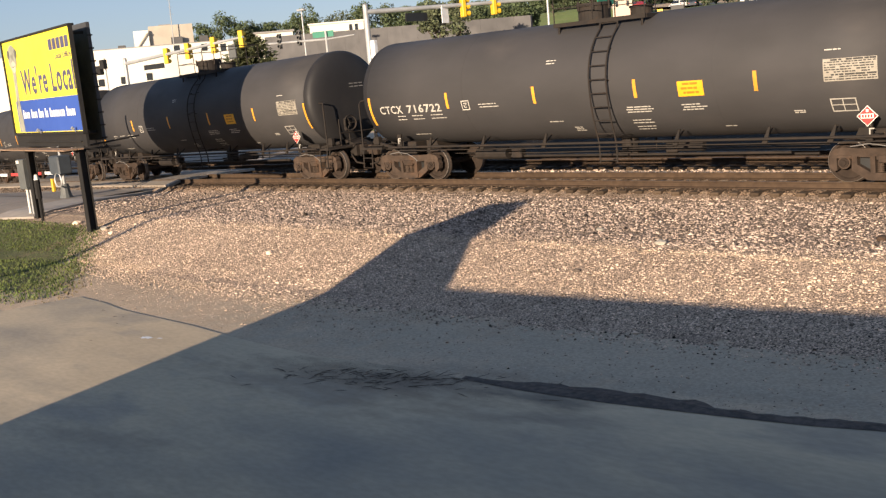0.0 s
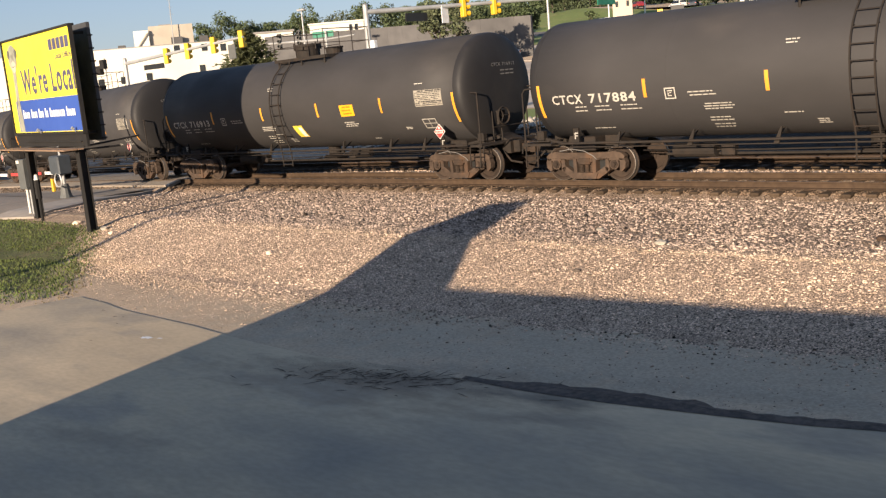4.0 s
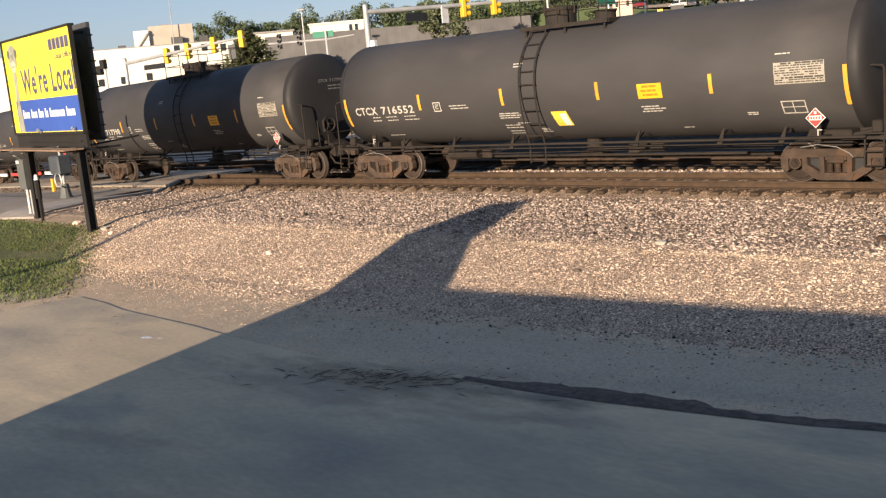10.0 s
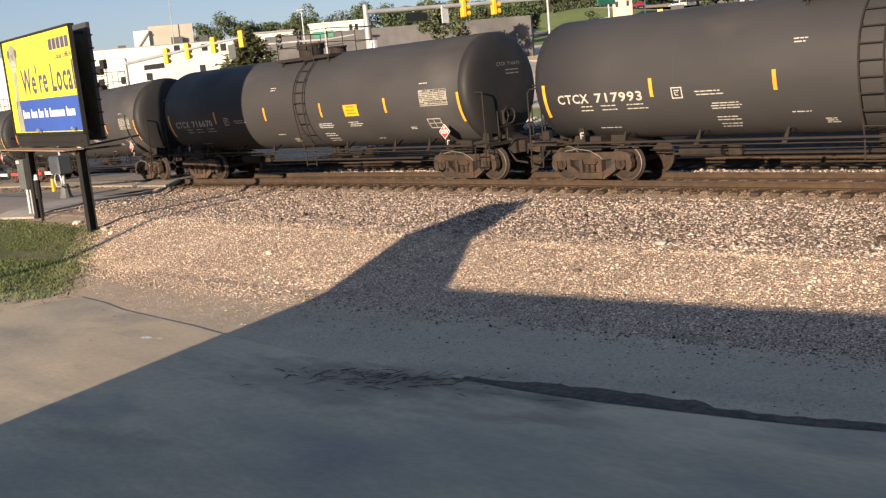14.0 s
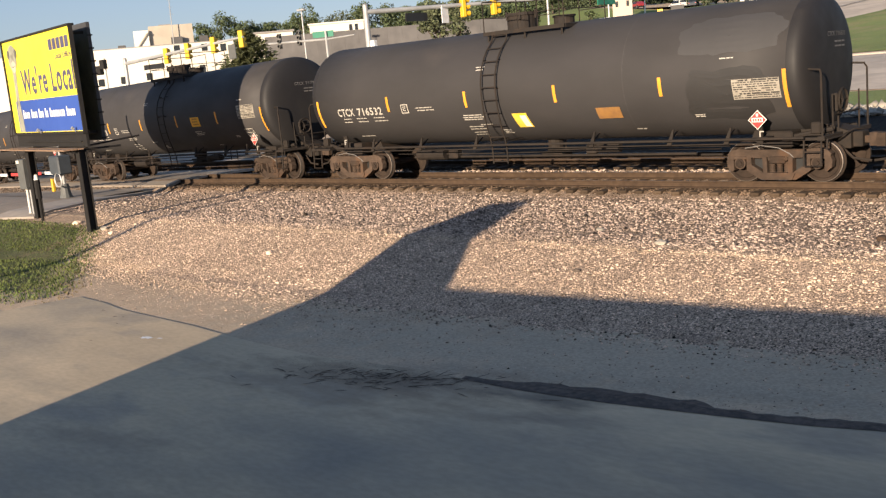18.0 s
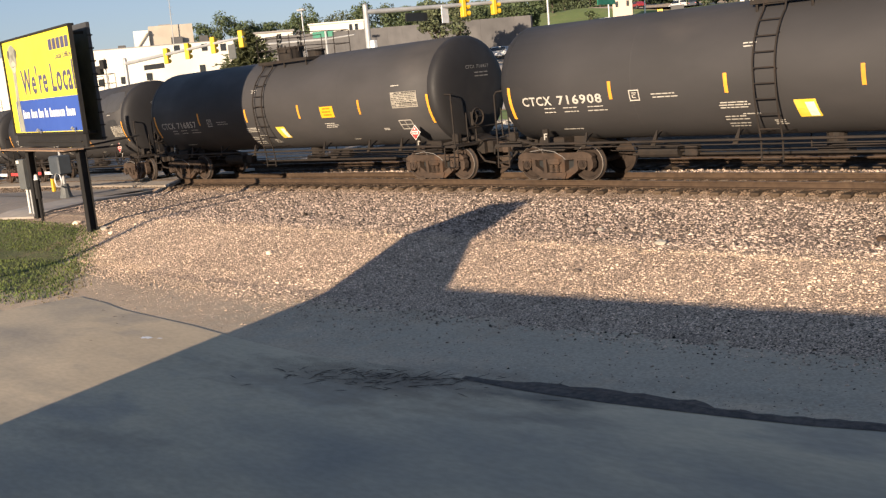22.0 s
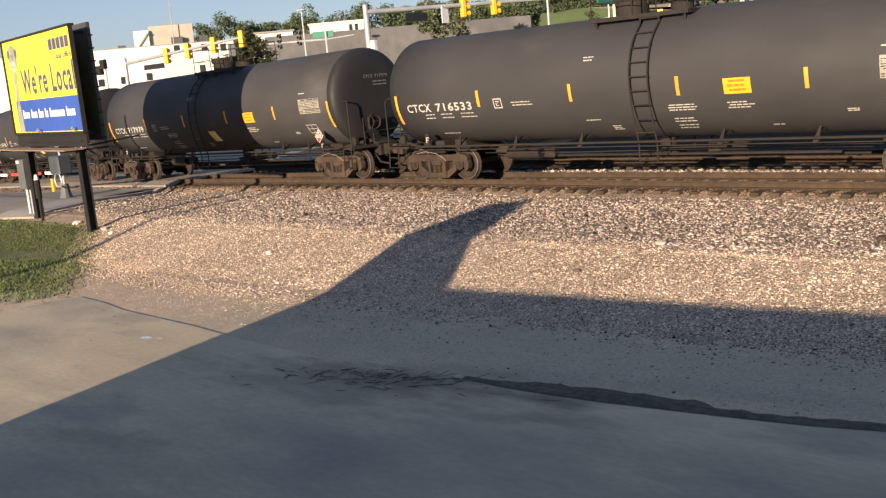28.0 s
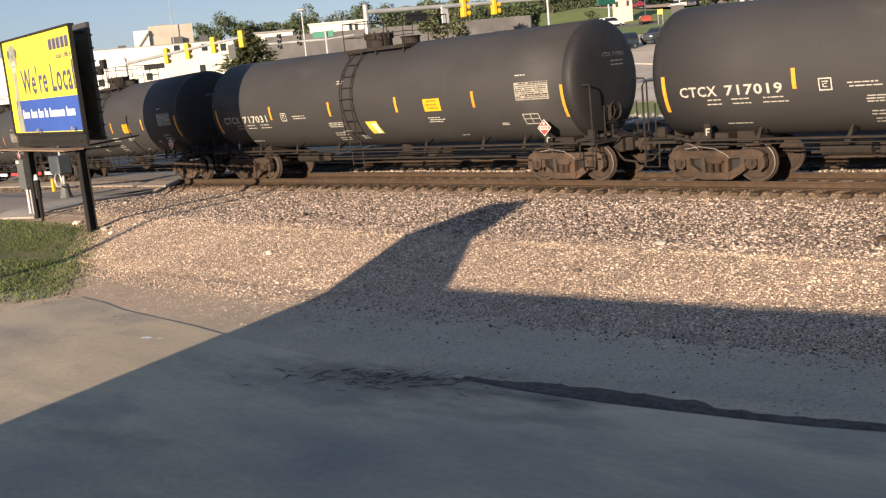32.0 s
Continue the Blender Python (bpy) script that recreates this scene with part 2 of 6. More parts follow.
M["timber"] = mat("weathered_plank", (0.28, 0.175, 0.11), (0.19, 0.125, 0.08), 0.85, scale=5, streak=(0.5, 4, 4))
M["stucco"] = mat("yard_building_wall", (0.45, 0.40, 0.35), (0.40, 0.36, 0.31), 0.9, scale=2)


def paint(name, col, rough=0.28):
    m = mat(name, col, tuple(c * 0.93 for c in col), rough, scale=1.0)
    m.node_tree.nodes["Principled BSDF"].inputs["Coat Weight"].default_value = 0.6
    return m


# ---- mesh helpers ----
def mesh_of(name, bm, material, smooth=False):
    bmesh.ops.recalc_face_normals(bm, faces=bm.faces[:])
    me = bpy.data.meshes.new(name)
    bm.to_mesh(me)
    bm.free()
    for m in material if isinstance(material, (list, tuple)) else [material]:
        me.materials.append(m)
    if smooth:
        for f in me.polygons:
            f.use_smooth = True
    return me


def part(name, bm, material, parent=None, label="", smooth=False, at=None):
    """Links a bmesh (or a ready mesh) as one mesh object under a thing or a part."""
    me = bm if isinstance(bm, bpy.types.Mesh) else mesh_of(name, bm, material, smooth)
    ob = new(name, me)
    ob.parent = parent
    if at is not None:
        ob.matrix_basis = at
    if label:
        ob["label"] = label
    return ob


def thing(name, label, category, group="", at=None, kind=""):
    ob = new(name)
    ob.empty_display_size = 0.2
    tagged(ob, label, category, group, kind)
    if at is not None:
        ob.matrix_basis = at
    return ob


def box(bm, cx, cy, cz, sx, sy, sz, m=None, bevel=0.0, mi=0):
    r = bmesh.ops.create_cube(bm, size=1.0, matrix=Matrix.Translation((cx, cy, cz)) @ Matrix.Diagonal((sx, sy, sz, 1)))
    vs = r["verts"]
    fs = {f for v in vs for f in v.link_faces}
    if bevel:
        es = list({e for v in vs for e in v.link_edges})
        rr = bmesh.ops.bevel(bm, geom=es, offset=bevel, segments=1, affect="EDGES")
        vs = list({v for f in rr["faces"] for v in f.verts})
        fs = {f for v in vs for f in v.link_faces}
    for f in fs:
        f.material_index = mi
    if m is not None:
        bmesh.ops.transform(bm, matrix=m, verts=vs)
    return vs


def tube(bm, p, q, r, n=8, r2=None, mi=0):
    p, q = Vector(p), Vector(q)
    d = q - p
    res = bmesh.ops.create_cone(bm, cap_ends=True, segments=n, radius1=r, radius2=r if r2 is None else r2, depth=d.length)
    m = Matrix.Translation((p + q) / 2) @ d.to_track_quat("Z", "Y").to_matrix().to_4x4()
    bmesh.ops.transform(bm, matrix=m, verts=res["verts"])
    if mi:
        for v in res["verts"]:
            for f in v.link_faces:
                f.material_index = mi


def pipe(bm, pts, r, n=6):
    """One bent round bar through the points."""
    pts = [Vector(p) for p in pts]
    rings = []
    up = None
    for i, p in enumerate(pts):
        d = (pts[min(i + 1, len(pts) - 1)] - pts[max(i - 1, 0)]).normalized()
        if up is None:
            up = d.orthogonal().normalized()
        up = (up - d * up.dot(d)).normalized()
        side = d.cross(up)
        rings.append([bm.verts.new(p + (up * math.cos(2 * math.pi * k / n) + side * math.sin(2 * math.pi * k / n)) * r) for k in range(n)])
    for a, b in zip(rings, rings[1:]):
        for k in range(n):
            bm.faces.new((a[k], a[(k + 1) % n], b[(k + 1) % n], b[k]))
    bm.faces.new(rings[0][::-1])
    bm.faces.new(rings[-1])


def prism(bm, outline, y0, y1):
    """An outline in x and z, given thickness from y0 to y1."""
    a = [bm.verts.new((x, y0, z)) for x, z in outline]
    b = [bm.verts.new((x, y1, z)) for x, z in outline]
    bm.faces.new(a)
    bm.faces.new(b[::-1])
    for i in range(len(a)):
        j = (i + 1) % len(a)
        bm.faces.new((a[i], b[i], b[j], a[j]))


def lathe(bm, profile, n, axis="x", closed=False):
    """Turns a profile of (along, radius) round the axis."""
    rings = []
    for u, r in profile:
        ring = []
        for i in range(n):
            t = 2 * math.pi * i / n
            c, s = r * math.cos(t), r * math.sin(t)
            ring.append(bm.verts.new((u, c, s) if axis == "x" else (s, u, c) if axis == "y" else (c, s, u)))
        rings.append(ring)
    for a, b in zip(rings, rings[1:]):
        for i in range(n):
            j = (i + 1) % n
            bm.faces.new((a[i], a[j], b[j], b[i]))
    if not closed:
        bm.faces.new(rings[0][::-1])
        bm.faces.new(rings[-1])
    return rings


def text_mesh(body, material, width, height, place):
    """Letters of the built-in font, stretched to a width and height, each point put in place by place(u, v)."""
    cu = bpy.data.curves.new("letters", "FONT")
    cu.body = body
    cu.resolution_u = 2
    cu.offset = 0.02
    cu.space_character = 1.12
    tmp = new("letters", cu)
    me = bpy.data.meshes.new_from_object(tmp.evaluated_get(bpy.context.evaluated_depsgraph_get()))
    bpy.data.objects.remove(tmp)
    bpy.data.curves.remove(cu)
    n = len(me.vertices)
    co = np.empty(n * 3, np.float32)
    me.vertices.foreach_get("co", co)
    co = co.reshape(n, 3)
    lo, hi = co.min(0), co.max(0)
    for i in range(n):
        u = (co[i, 0] - lo[0]) / (hi[0] - lo[0]) * width
        v = (co[i, 1] - lo[1]) / (hi[1] - lo[1]) * height
        me.vertices[i].co = place(u, v)
    me.materials.clear()
    me.materials.append(material)
    return me


def stuff_mesh(name, verts, faces, material):
    me = bpy.data.meshes.new(name)
    k = faces.shape[1]
    me.vertices.add(len(verts))
    me.vertices.foreach_set("co", np.asarray(verts, np.float32).ravel())
    me.loops.add(faces.size)
    me.loops.foreach_set("vertex_index", faces.astype(np.int32).ravel())
    me.polygons.add(len(faces))
    me.polygons.foreach_set("loop_start", np.arange(0, faces.size, k, dtype=np.int32))
    me.update(calc_edges=True)
    me.materials.append(material)
    return me


# ---- terrain ----
PROFILE_Y = (12.3, 15.5, 19.6, 20.75, 21.12, 21.35, 23.9, 26.0, 30.0, 45.0, 62.0, 70.0, 85.0, 105.0, 150.0, 188.0, 260.0, 500.0, 1200.0)
PROFILE_Z = (-0.90, -0.36, -0.36, -0.35, -0.31, -0.215, -0.20, -0.30, -0.40, -0.10, 0.70, 1.05, 1.25, 3.0, 7.4, 11.0, 12.0, 14.0, 20.0)


def track_bend(x):
    """How far the railway swings away beyond the crossing, and how far it falls there."""
    s = np.clip((-24.0 - np.asarray(x, float)) / 13.6, 0, 3)
    return 0.90 * s ** 1.6, -0.24 * s ** 1.5


def track_dip(x, y):
    return track_bend(x)[1] * np.interp(y, (18.0, 20.8, 28.0, 45.0), (0, 1, 1, 0))


def terrain(x, y):
    rise = 1.3 * min(max((-44 - x) / 12, 0), 2) * float(np.interp(y, (48, 72, 105, 150), (0, 1, 0.7, 0)))
    knoll = 2.6 * min(max((-108 - x) / 20, 0), 1) * float(np.interp(y, (140, 180), (0, 1)))
    return float(np.interp(y, PROFILE_Y, PROFILE_Z)) + rise + knoll + float(track_dip(x, y))


def sheet(name, corners, n, m, lift, material, label="", kind="structure", category="", thick=0.0, bend=False):
    """A surface on the terrain between four corners, n by m cells; bend: it follows the railway's curve."""
    bm = bmesh.new()
    a, b, c, d = [Vector(p) for p in corners]
    grid = []
    for i in range(n + 1):
        row = []
        for j in range(m + 1):
            p = (a.lerp(b, i / n)).lerp(d.lerp(c, i / n), j / m)
            row.append(bm.verts.new((p.x, p.y + (float(track_bend(p.x)[0]) if bend else 0), terrain(p.x, p.y) + (lift(p.x, p.y) if callable(lift) else lift))))
        grid.append(row)
    for i in range(n):
        for j in range(m):
            bm.faces.new((grid[i][j], grid[i + 1][j], grid[i + 1][j + 1], grid[i][j + 1]))
    bm.normal_update()
    if thick:
        bmesh.ops.solidify(bm, geom=bm.faces[:], thickness=thick)
    ob = part(name, bm, material)
    return tagged(ob, label, category, kind=kind)


def build_ground():
    xs = sorted({-900, -600, -400, -300, -220, 60, 120, 250, 500, 900} | {-44, -56, -68, -108, -128} | set(range(-64, -23, 4)) | set(range(-160, 41, 10)))
    ys = sorted({-120, -60, -20, 0, 6, 9, 11} | set(PROFILE_Y) | {13.4, 14.4, 18, 26, 28, 48, 66, 78, 35, 40, 52, 72, 95, 120, 135, 200, 340, 800})
    bm = bmesh.new()
    g = [[bm.verts.new((x, y, terrain(x, y))) for y in ys] for x in xs]
    for i in range(len(xs) - 1):
        for j in range(len(ys) - 1):
            bm.faces.new((g[i][j], g[i + 1][j], g[i + 1][j + 1], g[i][j + 1]))
    tagged(part("ground", bm, M["dirt"]), "tan gravelly dirt ground rising to a hill beyond the railway", "ground", kind="structure")


build_ground()
# concrete yard slab with its gutter along the far edge
bm = bmesh.new()
SLAB = [(-40, 6.9), (-20.6, 8.5), (-20.2, 10.0), (-19.0, 9.90), (-17.9, 9.70), (-16.6, 9.62), (-15.3, 9.55), (-14.0, 9.40), (-12.8, 9.30), (-11.6, 9.25), (-9.4, 9.48), (-8.82, 9.42), (-7.93, 9.39), (-6.58, 9.49), (-5.05, 9.73), (-4.22, 9.88), (-3.54, 10.08), (14, 12.9), (14, -3.9), (-40, -3.9)]
a = [bm.verts.new((x, y, -0.88)) for x, y in SLAB]
b = [bm.verts.new((x, y, -1.10)) for x, y in SLAB]
bm.faces.new(a)
bm.faces.new(b[::-1])
for i in range(len(a)):
    bm.faces.new((a[i], a[(i + 1) % len(a)], b[(i + 1) % len(a)], b[i]))
slab = tagged(part("yard_slab", bm, M["concrete"]), "worn grey-tan concrete yard slab with stains and painted shade", "concrete slab", kind="structure")
# ---- railway ----
TRACK_Y = 22.455
CAR_LENGTH = 18.1
TANK_R, TANK_Z, TANK_H, HEAD = 1.54, 2.55, 7.66, 0.44


def build_track(cy, x0, x1, label):
    tr = thing("railway_track", label, "railway track", kind="structure")
    prof = [(-0.07, -0.172), (0.07, -0.172), (0.07, -0.158), (0.012, -0.135), (0.012, -0.045), (0.036, -0.035), (0.036, -0.005), (0.028, 0.0), (-0.028, 0.0), (-0.036, -0.005), (-0.036, -0.035), (-0.012, -0.045), (-0.012, -0.135), (-0.07, -0.158)]
    for side in (-0.755, 0.755):
        bm = bmesh.new()
        rings = []
        for x in [x0] + [float(q) for q in range(-64, -22, 2)] + [x1]:
            dy, dz = track_bend(x)
            rings.append([bm.verts.new((x, cy + side + y + dy, z + dz)) for y, z in prof])
        for a, b in zip(rings, rings[1:]):
            for i in range(len(a)):
                f = bm.faces.new((a[i], a[(i + 1) % len(a)], b[(i + 1) % len(a)], b[i]))
                f.material_index = 1 if i == 7 else 0
        bm.faces.new(rings[0])
        bm.faces.new(rings[-1][::-1])
        part("rail", bm, [M["rail"], M["railtop"]], tr, "rust-brown steel rail")
    meshes = []
    for v in range(4):
        bm = bmesh.new()
        box(bm, 0, 0, -0.265, 0.225, 2.6 + 0.03 * v, 0.17, bevel=0.012)
        for s in (-0.755, 0.755):
            box(bm, 0, s, -0.1755, 0.19, 0.34, 0.013, mi=1)
            for e in (-1, 1):
                tube(bm, (0.05 * e, s + 0.085 * e, -0.176), (0.05 * e, s + 0.085 * e, -0.145), 0.018, 5, mi=1)
        meshes.append(mesh_of("tie", bm, [M["tie"], M["rail"]]))
    rnd = random.Random(3)
    n = int((x1 - x0) / 0.51)
    for i in range(n):
        x = x0 + 0.3 + i * 0.51 + rnd.uniform(-0.03, 0.03)
        dy, dz = track_bend(x)
        part("tie", meshes[i % 4], None, tr, at=pose(x, cy + dy + rnd.uniform(-0.05, 0.05), dz + rnd.uniform(-0.012, 0.0), 0, 0, rnd.uniform(-1.5, 1.5)))
    return tr


def stones(name, x0, x1, y0, y1, count, size, material, label, density=None, seed=1, lift=0.0):
    """Loose broken stones strewn over the terrain."""
    rng = np.random.default_rng(seed)
    x = rng.uniform(x0, x1, count)
    y = rng.uniform(y0, y1, count)
    if density is not None:
        keep = rng.random(count) < density(x, y)
        x, y = x[keep], y[keep]
    n = len(x)
    base = np.array([(1, 0, 0), (-1, 0, 0), (0, 1, 0), (0, -1, 0), (0, 0, 1), (0, 0, -0.6)], float)
    fac = np.array([(0, 2, 4), (2, 1, 4), (1, 3, 4), (3, 0, 4), (2, 0, 5), (1, 2, 5), (3, 1, 5), (0, 3, 5)])
    v = np.repeat(base[None], n, 0) * rng.uniform(0.6, 1.35, (n, 6, 1)) + rng.normal(0, 0.16, (n, 6, 3))
    s = size * rng.lognormal(0, 0.33, n)
    v *= s[:, None, None] * np.stack([rng.uniform(0.75, 1.15, n), rng.uniform(0.65, 1.0, n), rng.uniform(0.42, 0.78, n)], 1)[:, None, :]
    t = rng.uniform(0, 2 * np.pi, n)
    c, sn = np.cos(t)[:, None], np.sin(t)[:, None]
    vx, vy = v[:, :, 0] * c - v[:, :, 1] * sn, v[:, :, 0] * sn + v[:, :, 1] * c
    z = np.interp(y, PROFILE_Y, PROFILE_Z) + track_dip(x, y) + lift + s * 0.12
    v = np.stack([vx + x[:, None], vy + y[:, None], v[:, :, 2] + z[:, None]], -1).reshape(-1, 3)
    f = (fac[None] + 6 * np.arange(n)[:, None, None]).reshape(-1, 3)
    ob = new(name, stuff_mesh(name, v, f, material))
    return tagged(ob, label, "gravel", kind="stuff")


def on_tank(x, z, lift=0.004):
    """A point on the tank's near side at the height z."""
    s = max(-0.999, min(0.999, (z - TANK_Z) / TANK_R))
    r = TANK_R + lift
    return (x, -r * math.sqrt(1 - s * s), TANK_Z + r * s)


def patch(bm, x0, x1, z0, z1, lift=0.004, n=4, skew=0.0, mi=0):
    rows = []
    for i in range(n + 1):
        z = z0 + (z1 - z0) * i / n
        k = skew * (1 - i / n)
        rows.append([bm.verts.new(on_tank(x0 + k, z, lift)), bm.verts.new(on_tank(x1 + k, z, lift))])
    for a, b in zip(rows, rows[1:]):
        bm.faces.new((a[0], a[1], b[1], b[0])).material_index = mi


def blotch(bm, cx, cz, rx, rz, seed, lift=0.003, power=2.0):
    """An uneven patch on the tank's near side."""
    rings = []
    for q in (0.02, 0.35, 0.7, 0.88, 1.0):
        row = []
        for i in range(48):
            a = 2 * math.pi * i / 48
            c, s = math.cos(a), math.sin(a)
            k = (abs(c) ** power + abs(s) ** power) ** (-1 / power) * (1 + (0.16 * noise.noise((2.5 * c, 2.5 * s, seed)) + 0.10 * noise.noise((8 * c, 8 * s, seed))) * q)
            row.append(bm.verts.new(on_tank(cx + rx * k * q * c, cz + rz * k * q * s, lift)))
        rings.append(row)
    for r0, r1 in zip(rings, rings[1:]):
        for i in range(48):
            bm.faces.new((r0[i], r0[(i + 1) % 48], r1[(i + 1) % 48], r1[i]))


def bars(bm, x0, x1, z, count, pitch, h=0.025, seed=0, lift=0.004):
    rnd = random.Random(seed)
    for i in range(count):
        x = x0 + rnd.uniform(0, 0.06)
        end = x1 - rnd.uniform(0, 0.25) * (x1 - x0)
        while x < end - 0.03:
            w = min(rnd.uniform(0.06, 0.20), end - x)
            patch(bm, x, x + w, z - i * pitch - h, z - i * pitch, lift, 1)
            x += w + 0.022


def build_truck(car, x):
    t = new("truck")
    t.parent = car
    t.matrix_basis = pose(x, 0, 0)
    t["label"] = "rust-brown cast steel two-axle truck"
    for wx in (-0.89, 0.89):
        bm = bmesh.new()
        for s in (-1, 1):
            pr = [(0.675, 0.03), (0.675, 0.13), (0.700, 0.15), (0.745, 0.36), (0.690, 0.39), (0.690, 0.482), (0.715, 0.482), (0.735, 0.459), (0.83, 0.455), (0.835, 0.44), (0.835, 0.385), (0.80, 0.36), (0.785, 0.17), (0.86, 0.13), (0.86, 0.09)]
            rings = lathe(bm, [(u * s, r) for u, r in pr], 28, "y")
        for f in bm.faces:
            c = f.calc_center_median()
            rr = math.hypot(c.x, c.z)
            if 0.437 < rr < 0.47 and 0.73 < abs(c.y) < 0.845:
                f.material_index = 1
        tube(bm, (0, -1.0, 0), (0, 1.0, 0), 0.075, 12)
        for s in (-1, 1):
            tube(bm, (0, s * 0.93, 0), (0, s * 1.13, 0), 0.105, 12)
            tube(bm, (0, s * 1.13, 0), (0, s * 1.165, 0), 0.06, 6)
            for q in range(3):
                tube(bm, (0.06 * math.cos(q * 2.1), s * 1.13, 0.06 * math.sin(q * 2.1)), (0.06 * math.cos(q * 2.1), s * 1.15, 0.06 * math.sin(q * 2.1)), 0.018, 5)
        part("wheelset", bm, [M["wheel"], M["tread"]], t, "steel wheel pair on an axle", at=pose(wx, 0, 0.457))
    for s in (-1, 1):
        y0, y1 = s * 0.93, s * 1.10
        bm = bmesh.new()
        prism(bm, [(-1.16, 0.56), (-1.20, 0.66), (-1.10, 0.745), (-0.90, 0.785), (-0.60, 0.755), (0.60, 0.755), (0.90, 0.785), (1.10, 0.745), (1.20, 0.66), (1.16, 0.56), (0.62, 0.585), (-0.62, 0.585)], y0, y1)
        for e in (-1, 1):
            # pedestal round the bearing
            prism(bm, [(e * 1.18, 0.60), (e * 1.22, 0.50), (e * 1.20, 0.36), (e * 1.10, 0.27), (e * 1.04, 0.30), (e * 1.06, 0.60)], y0, y1)
            prism(bm, [(e * 1.06, 0.60), (e * 1.06, 0.545), (e * 0.72, 0.545), (e * 0.72, 0.60)], y0, y1)
            prism(bm, [(e * 0.73, 0.60), (e * 0.74, 0.30), (e * 0.67, 0.25), (e * 0.61, 0.34), (e * 0.63, 0.60)], y0, y1)
            # tension limb, bolster column
            prism(bm, [(e * 0.72, 0.36), (e * 0.66, 0.24), (e * 0.40, 0.085), (e * 0.18, 0.085), (e * 0.18, 0.24), (e * 0.34, 0.25), (e * 0.61, 0.41)], y0, y1)
            # black plate added behind each opening to paint in its shade
            box(bm, e * 0.48, s * 0.915, 0.44, 0.28, 0.02, 0.32, mi=1)
            prism(bm, [(e * 0.35, 0.60), (e * 0.25, 0.60), (e * 0.24, 0.22), (e * 0.34, 0.22)], y0 - s * 0.02, y1 + s * 0.02)
            prism(bm, [(e * 0.63, 0.60), (e * 0.35, 0.60), (e * 0.35, 0.565), (e * 0.56, 0.575)], y0, y1)
            tube(bm, (e * 0.89, s * 1.02, 0.457), (e * 0.89, s * 1.112, 0.457), 0.135, 14)
        prism(bm, [(-0.40, 0.245), (0.40, 0.245), (0.33, 0.085), (-0.33, 0.085)], y0 - s * 0.03, y1 + s * 0.03)
        box(bm, 0, s * 1.06, 0.555, 0.46, 0.13, 0.10, bevel=0.02)
        for e in (-1, 1):
            tube(bm, (e * 0.16, s * 1.10, 0.555), (e * 0.16, s * 1.145, 0.555), 0.03, 6)
        for e in (-1, 1):
            box(bm, e * 0.89, s * 1.02, 0.585, 0.30, 0.20, 0.07, bevel=0.01)
        box(bm, -0.95, s * 1.105, 0.60, 0.05, 0.012, 0.05)
        part("side_frame", bm, [M["truck"], M["signalblack"]], t)
        for sx in (-0.17, 0.0, 0.17):
            bm = bmesh.new()
            for q in range(6):
                tube(bm, (sx, s * 1.0, 0.25 + q * 0.04), (sx, s * 1.0, 0.275 + q * 0.04), 0.072, 9)
            tube(bm, (sx, s * 1.0, 0.25), (sx, s * 1.0, 0.48), 0.05, 8)
            part("spring", bm, M["truck"], t)
    bm = bmesh.new()
    box(bm, 0, 0, 0.53, 0.36, 2.30, 0.16, bevel=0.02)
    tube(bm, (0, 0, 0.60), (0, 0, 0.74), 0.25, 14)
    part("truck_bolster", bm, M["truck"], t)
    for e in (-1, 1):
        bm = bmesh.new()
        tube(bm, (e * 0.42, -0.80, 0.36), (e * 0.42, 0.80, 0.36), 0.045, 6)
        for s in (-1, 1):
            box(bm, e * 0.43, s * 0.77, 0.44, 0.05, 0.08, 0.28)
        part("brake_beam", bm, M["black"], t)
    bm = bmesh.new()
    pipe(bm, [(-0.75, -1.12, 0.80), (-0.35, -1.16, 0.86), (0.05, -1.15, 0.80), (0.30, -1.12, 0.66), (0.36, -1.10, 0.58)], 0.011)
    part("brake_hose", bm, M["dim"], t, "pale flexible brake hose")
    return t


